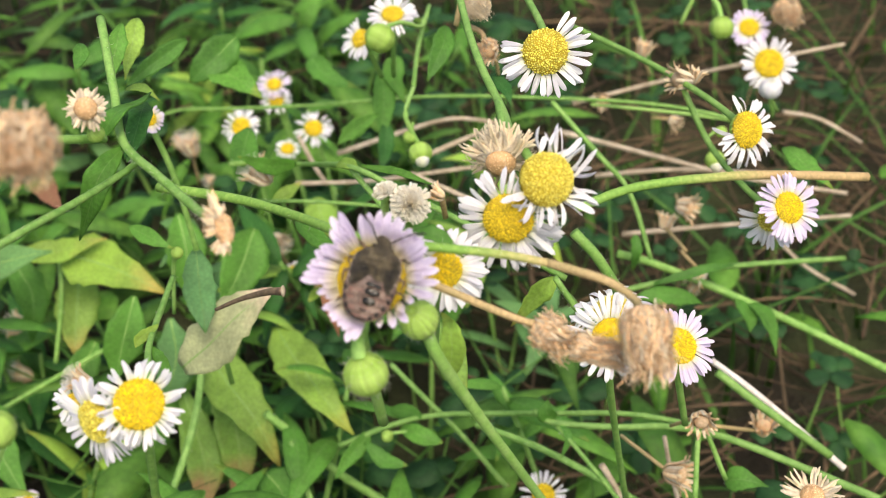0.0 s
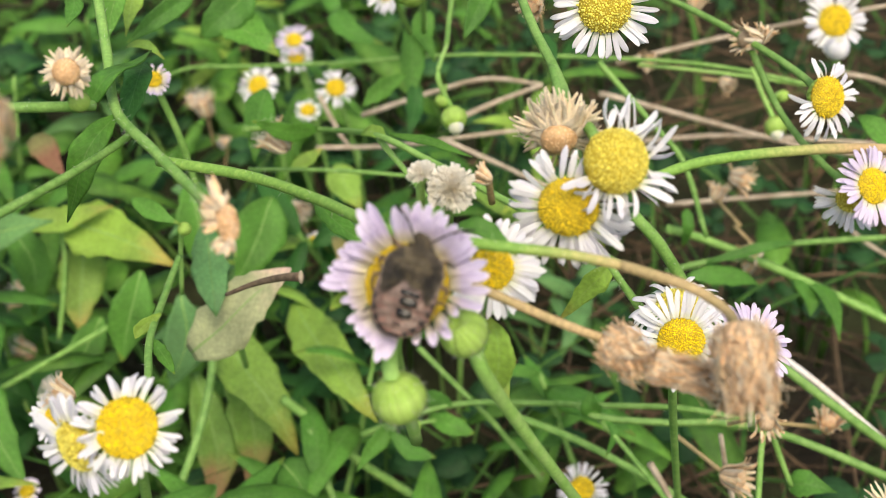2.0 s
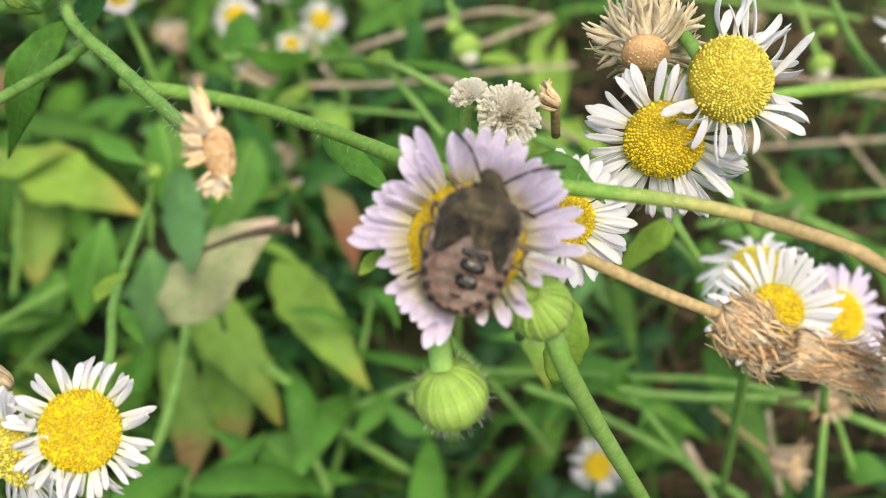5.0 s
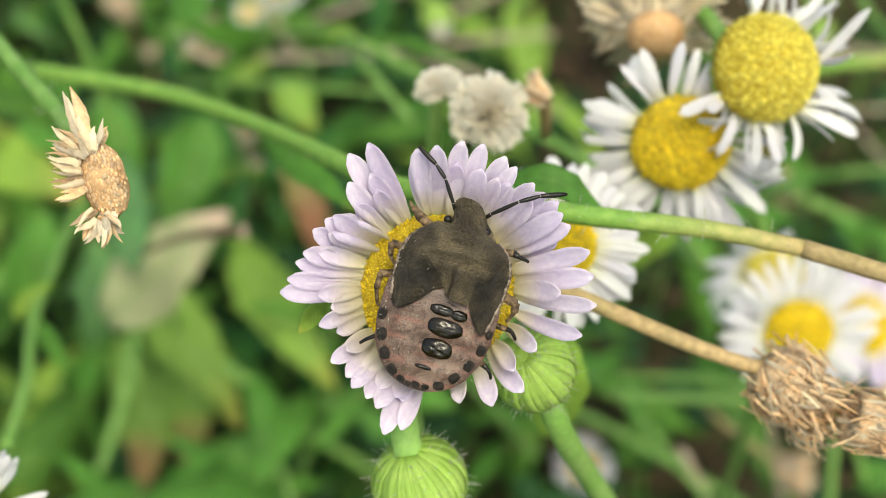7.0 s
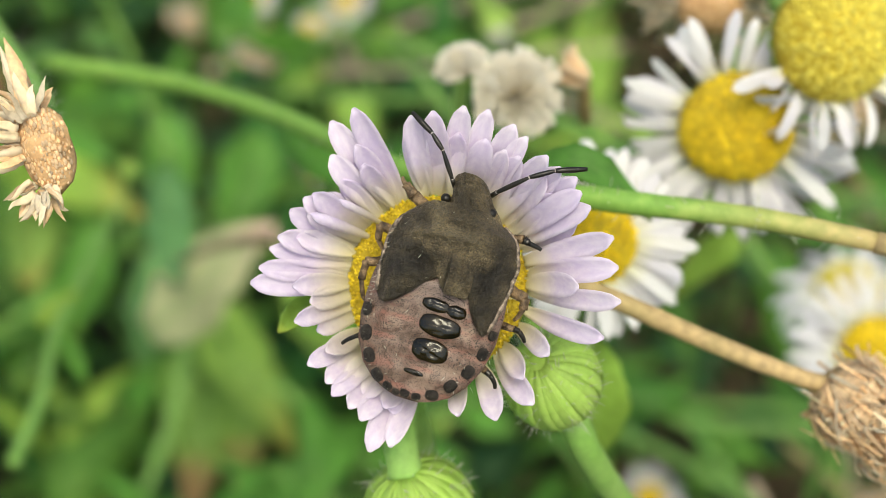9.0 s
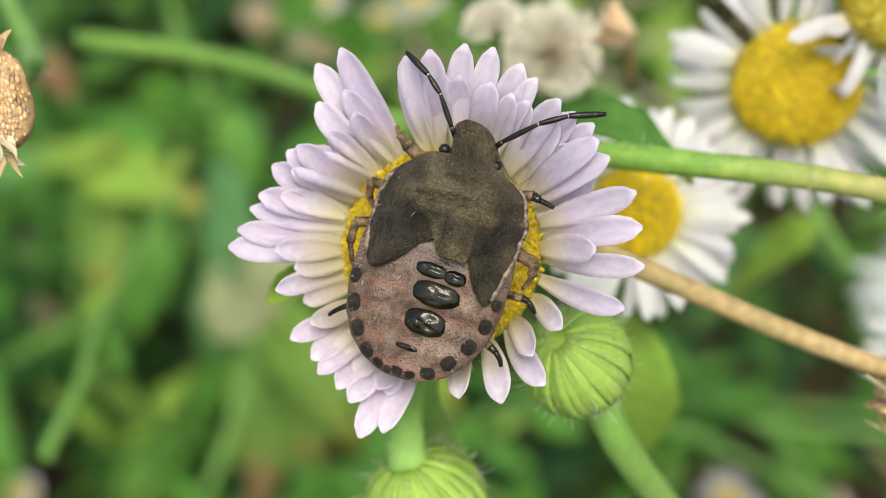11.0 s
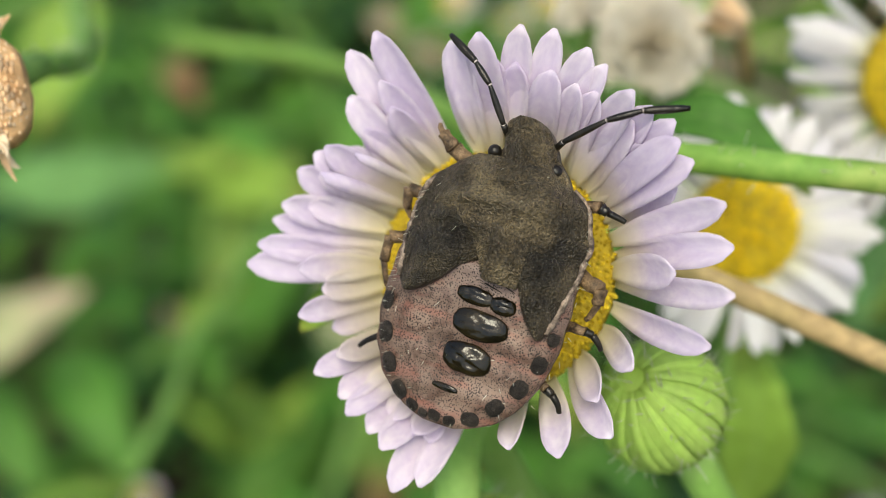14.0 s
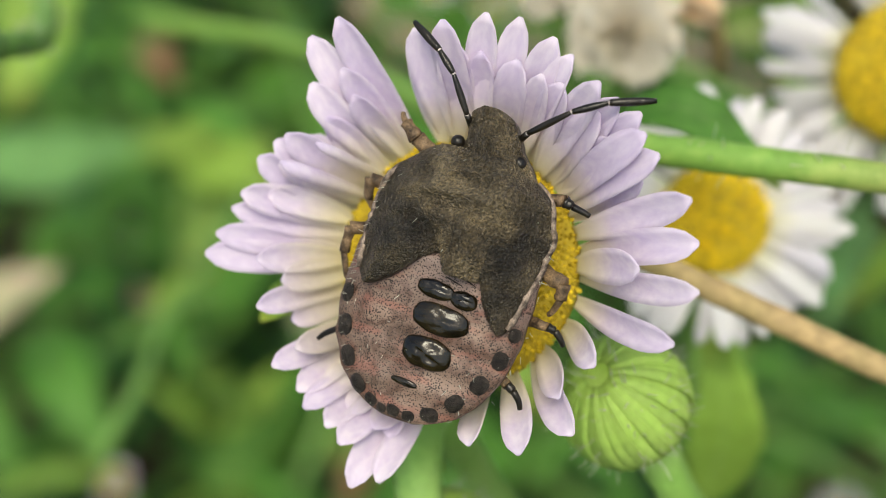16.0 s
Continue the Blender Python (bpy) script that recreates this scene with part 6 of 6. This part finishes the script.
    tw = stem([(-32.0, 0.6, -82.0), (-27.0, 2.0, -78.0), (-21.9, 2.6, -72.0), (-18.9, 2.5, -69.0)], 0.3, 0.7, M_TWIG, "short dark broken twig lying on a leaf", "twig", category="twig")
    part("broken_end", moved(blob(0.75, 6, 10, (0.5, 1.3, 1)), Matrix.Translation(np.subtract((-18.9, 2.5, -69.0), (-32.0, 0.6, -82.0)))), M_STRAW, tw, "pale splintered end")


def leaves():
    for pts, w, mat, label in (
        (((-35.2, -1.1, -174.0), (-30.2, -9.3, -166.0), (-23.6, -17.6, -158.0), (-16.2, -26.8, -155.0)), 11.5, M_LEAF_PALE, "long light green lance-shaped leaf"),
        (((-49.1, -7.0, -160.0), (-44.2, -14.3, -157.0), (-38.2, -22.6, -155.0), (-33.0, -32.8, -155.0)), 12.0, M_LEAF_YELLOW, "green lance-shaped leaf with yellowing tip"),
        (((-45.5, -9.2, -118.0), (-39.1, -5.2, -112.0), (-32.0, 0.2, -108.0), (-26.0, 4.7, -106.0)), 11.5, M_LEAF_PINK, "faded leaf with pinkish brown margin"),
        (((-48.0, -11.7, -168.0), (-45.0, -23.4, -166.0), (-44.0, -33.1, -165.0), (-45.6, -42.7, -165.0)), 11.0, M_LEAF_BROWN, "green leaf turning brown at the tip"),
        (((-57.4, -15.7, -170.0), (-54.2, -25.6, -168.0), (-52.2, -35.3, -166.0), (-53.6, -44.8, -165.0)), 10.0, M_LEAF_BROWN, "long leaf turning reddish brown"),
        (((-35.0, 59.4, -132.0), (-39.5, 55.3, -132.0), (-45.2, 50.3, -132.0)), 8.5, M_LEAF, "broad green leaf low among weeds"),
        (((-42.1, 54.7, -134.0), (-35.9, 50.7, -132.0), (-29.8, 45.7, -130.0)), 8.0, M_LEAF, "broad green leaf low among weeds"),
        (((-32.7, 39.3, -130.0), (-33.7, 32.7, -125.0), (-34.0, 25.1, -122.0)), 6.5, M_LEAF, "green oblong leaf with pale midrib"),
        (((-6.5, 58.0, -168.0), (-6.3, 50.3, -166.0), (-7.0, 41.9, -164.0)), 6.5, M_LEAF, "green oblong leaf with pale midrib"),
        (((-5.6, 45.1, -165.0), (-6.4, 38.6, -163.0), (-7.5, 32.8, -160.0)), 4.5, M_LEAF_DARK, "dark green leaf on the stem"),
        (((-7.2, 46.7, -160.0), (-13.2, 43.0, -158.0), (-16.8, 39.3, -156.0)), 4.5, M_LEAF, "plain green leaf on its stem"),
        (((9.3, 51.0, -100.0), (7.6, 45.9, -98.0), (5.1, 40.1, -96.0)), 4.6, M_LEAF, "green oblong leaf with pale midrib"),
        (((-38.9, 51.1, -100.0), (-43.7, 47.1, -98.0), (-49.4, 42.3, -96.0)), 4.0, M_LEAF, "narrow green leaf with pale midrib"),
        (((-45.4, 49.4, -80.0), (-46.3, 43.9, -78.0), (-46.7, 38.4, -76.0)), 4.0, M_LEAF, "plain green leaf on its stem"),
        (((-45.1, 52.9, -90.0), (-46.1, 47.1, -88.0), (-46.9, 41.0, -86.0)), 4.0, M_LEAF_PALE, "light green leaf among the stems"),
        (((-49.4, 43.7, -70.0), (-49.1, 40.8, -68.0), (-49.4, 38.2, -66.0)), 2.6, M_LEAF, "small green leaf near the top"),
        (((-47.8, 40.1, -90.0), (-44.1, 39.8, -88.0), (-41.0, 37.2, -86.0)), 1.8, M_LEAF_PALE, "small pale leaf among green ones"),
        (((-49.6, 16.9, -96.0), (-45.5, 14.2, -95.0), (-41.3, 12.2, -94.0)), 3.4, M_LEAF, "plain green leaf on its stem"),
        (((-95.5, 19.3, -172.0), (-85.2, 19.5, -172.0), (-74.9, 22.2, -172.0)), 7.0, M_LEAF_YELLOW, "yellowing leaf low among weeds"),
        (((-86.6, 19.2, -176.0), (-75.7, 15.3, -174.0), (-60.9, 8.2, -170.0)), 14.0, M_LEAF_YELLOW, "broad leaf yellowing at the margin"),
        (((-86.0, 15.0, -186.0), (-86.4, 5.7, -184.0), (-86.7, -5.5, -182.0)), 12.0, M_LEAF_YELLOW, "yellowing leaf with brown edge"),
        (((-41.7, 13.1, -115.0), (-40.3, 5.0, -110.0), (-38.7, -2.8, -106.0)), 7.0, M_LEAF_BLUE, "bluish green leaf below a bud"),
        (((-39.2, 22.5, -172.0), (-42.4, 13.6, -170.0), (-47.5, 2.6, -168.0)), 13.0, M_LEAF, "broad green leaf with a small hole"),
        (((-57.0, 26.9, -170.0), (-55.5, 16.8, -170.0), (-56.9, 8.1, -172.0)), 11.0, M_LEAF, "broad green leaf low among weeds"),
        (((4.9, -3.8, -62.0), (6.6, -9.0, -60.0), (8.6, -15.9, -58.0)), 5.0, M_LEAF_PALE, "light yellow-green leaf behind a bud stem"),
        (((22.6, 1.9, -60.0), (19.8, -0.8, -62.0), (16.2, -4.8, -66.0)), 3.4, M_LEAF_YELLOW, "yellow-green leaf with reddish margin"),
        (((72.0, 26.5, -110.0), (75.0, 22.8, -108.0), (79.7, 17.5, -106.0)), 5.0, M_LEAF, "plain green leaf on its stem"),
        (((-91.5, 38.7, -170.0), (-87.8, 33.8, -168.0), (-83.5, 28.4, -166.0)), 6.5, M_LEAF_RED, "reddened leaf low among weeds"),
        (((-25.2, 30.9, -186.0), (-23.9, 25.3, -184.0), (-20.0, 19.1, -182.0)), 9.0, M_LEAF_PALE, "pale green leaf in deep shade"),
        (((-31.4, 26.2, -150.0), (-27.8, 27.8, -150.0), (-24.8, 30.3, -150.0)), 3.6, M_LEAF_YELLOW, "yellow-green leaf among dry stalks"),
        (((-23.2, 11.9, -150.0), (-19.3, 4.7, -148.0), (-18.1, -4.6, -150.0)), 6.0, M_LEAF_RED, "reddened leaf behind the flower"),
        (((-63.1, 6.7, -150.0), (-66.3, -2.5, -152.0), (-69.0, -11.8, -154.0)), 10.0, M_LEAF, "plain green leaf on its stem"),
        (((-57.5, 1.8, -160.0), (-57.1, -7.9, -162.0), (-61.6, -18.8, -164.0)), 11.0, M_LEAF_BLUE, "bluish green leaf below a bud"),
        (((-80.7, -2.4, -180.0), (-86.3, -12.6, -180.0), (-92.5, -20.2, -182.0)), 10.0, M_LEAF, "plain green leaf on its stem"),
        (((-101.1, 19.4, -180.0), (-96.8, 10.1, -182.0), (-98.6, -1.7, -186.0)), 9.0, M_LEAF, "plain green leaf on its stem"),
        (((-35.5, -33.7, -150.0), (-31.9, -38.2, -148.0), (-30.8, -45.8, -146.0)), 10.0, M_LEAF, "plain green leaf on its stem"),
        (((-23.4, 63.3, -170.0), (-19.6, 57.6, -168.0), (-12.1, 54.3, -166.0)), 6.0, M_LEAF, "plain green leaf on its stem"),
        (((-2.0, 62.2, -170.0), (-4.0, 56.8, -168.0), (-1.1, 50.0, -166.0)), 6.0, M_LEAF, "plain green leaf on its stem"),
        (((-126.5, -17.5, -140.0), (-105.9, -10.2, -136.0), (-86.8, -2.2, -132.0)), 12.5, M_LEAF_PINK, "faded leaf with pinkish brown margin"),
        (((-124.2, 16.2, -160.0), (-101.9, 15.2, -158.0), (-82.9, 18.1, -156.0)), 13.0, M_LEAF_BLUE, "bluish green leaf low in the thicket"),
        (((-108.3, 53.5, -165.0), (-108.5, 40.9, -163.0), (-112.7, 24.7, -160.0)), 14.0, M_LEAF_PALE, "long light green lance-shaped leaf"),
        (((-106.1, -12.6, -156.0), (-97.2, -23.5, -154.0), (-88.7, -37.5, -152.0)), 13.0, M_LEAF, "long green lance-shaped leaf"),
        (((-124.3, -18.0, -156.0), (-116.0, -27.6, -156.0), (-109.0, -38.9, -156.0)), 12.0, M_LEAF, "long green lance-shaped leaf"),
        (((16.8, 43.4, -110.0), (19.5, 40.4, -108.0), (20.6, 36.6, -106.0)), 3.5, M_LEAF_DARK, "dark green leaf on the stem"),
    ):
        leaf(pts, w, mat, label, waves=0.6)


ground()
undergrowth()
weed_plants()
clover_sprigs()
subject()
shield_bug()
near_plants()
daisies()
seed_heads()
stems()
leaves()


def motions():
    """The lens is focused on the plants beyond at first and is drawn in to the bug."""
    walk(focus, [(0.0, Matrix.Translation(at(0, 0, -50))), (4.0, Matrix.Translation(at(0, 0, -42))), (5.2, Matrix.Translation(at(0, 0, -14))), (6.2, Matrix.Translation(at(0, 0, 0.5))), (16.0, Matrix.Translation(at(0, 0, 0.5)))])


motions()
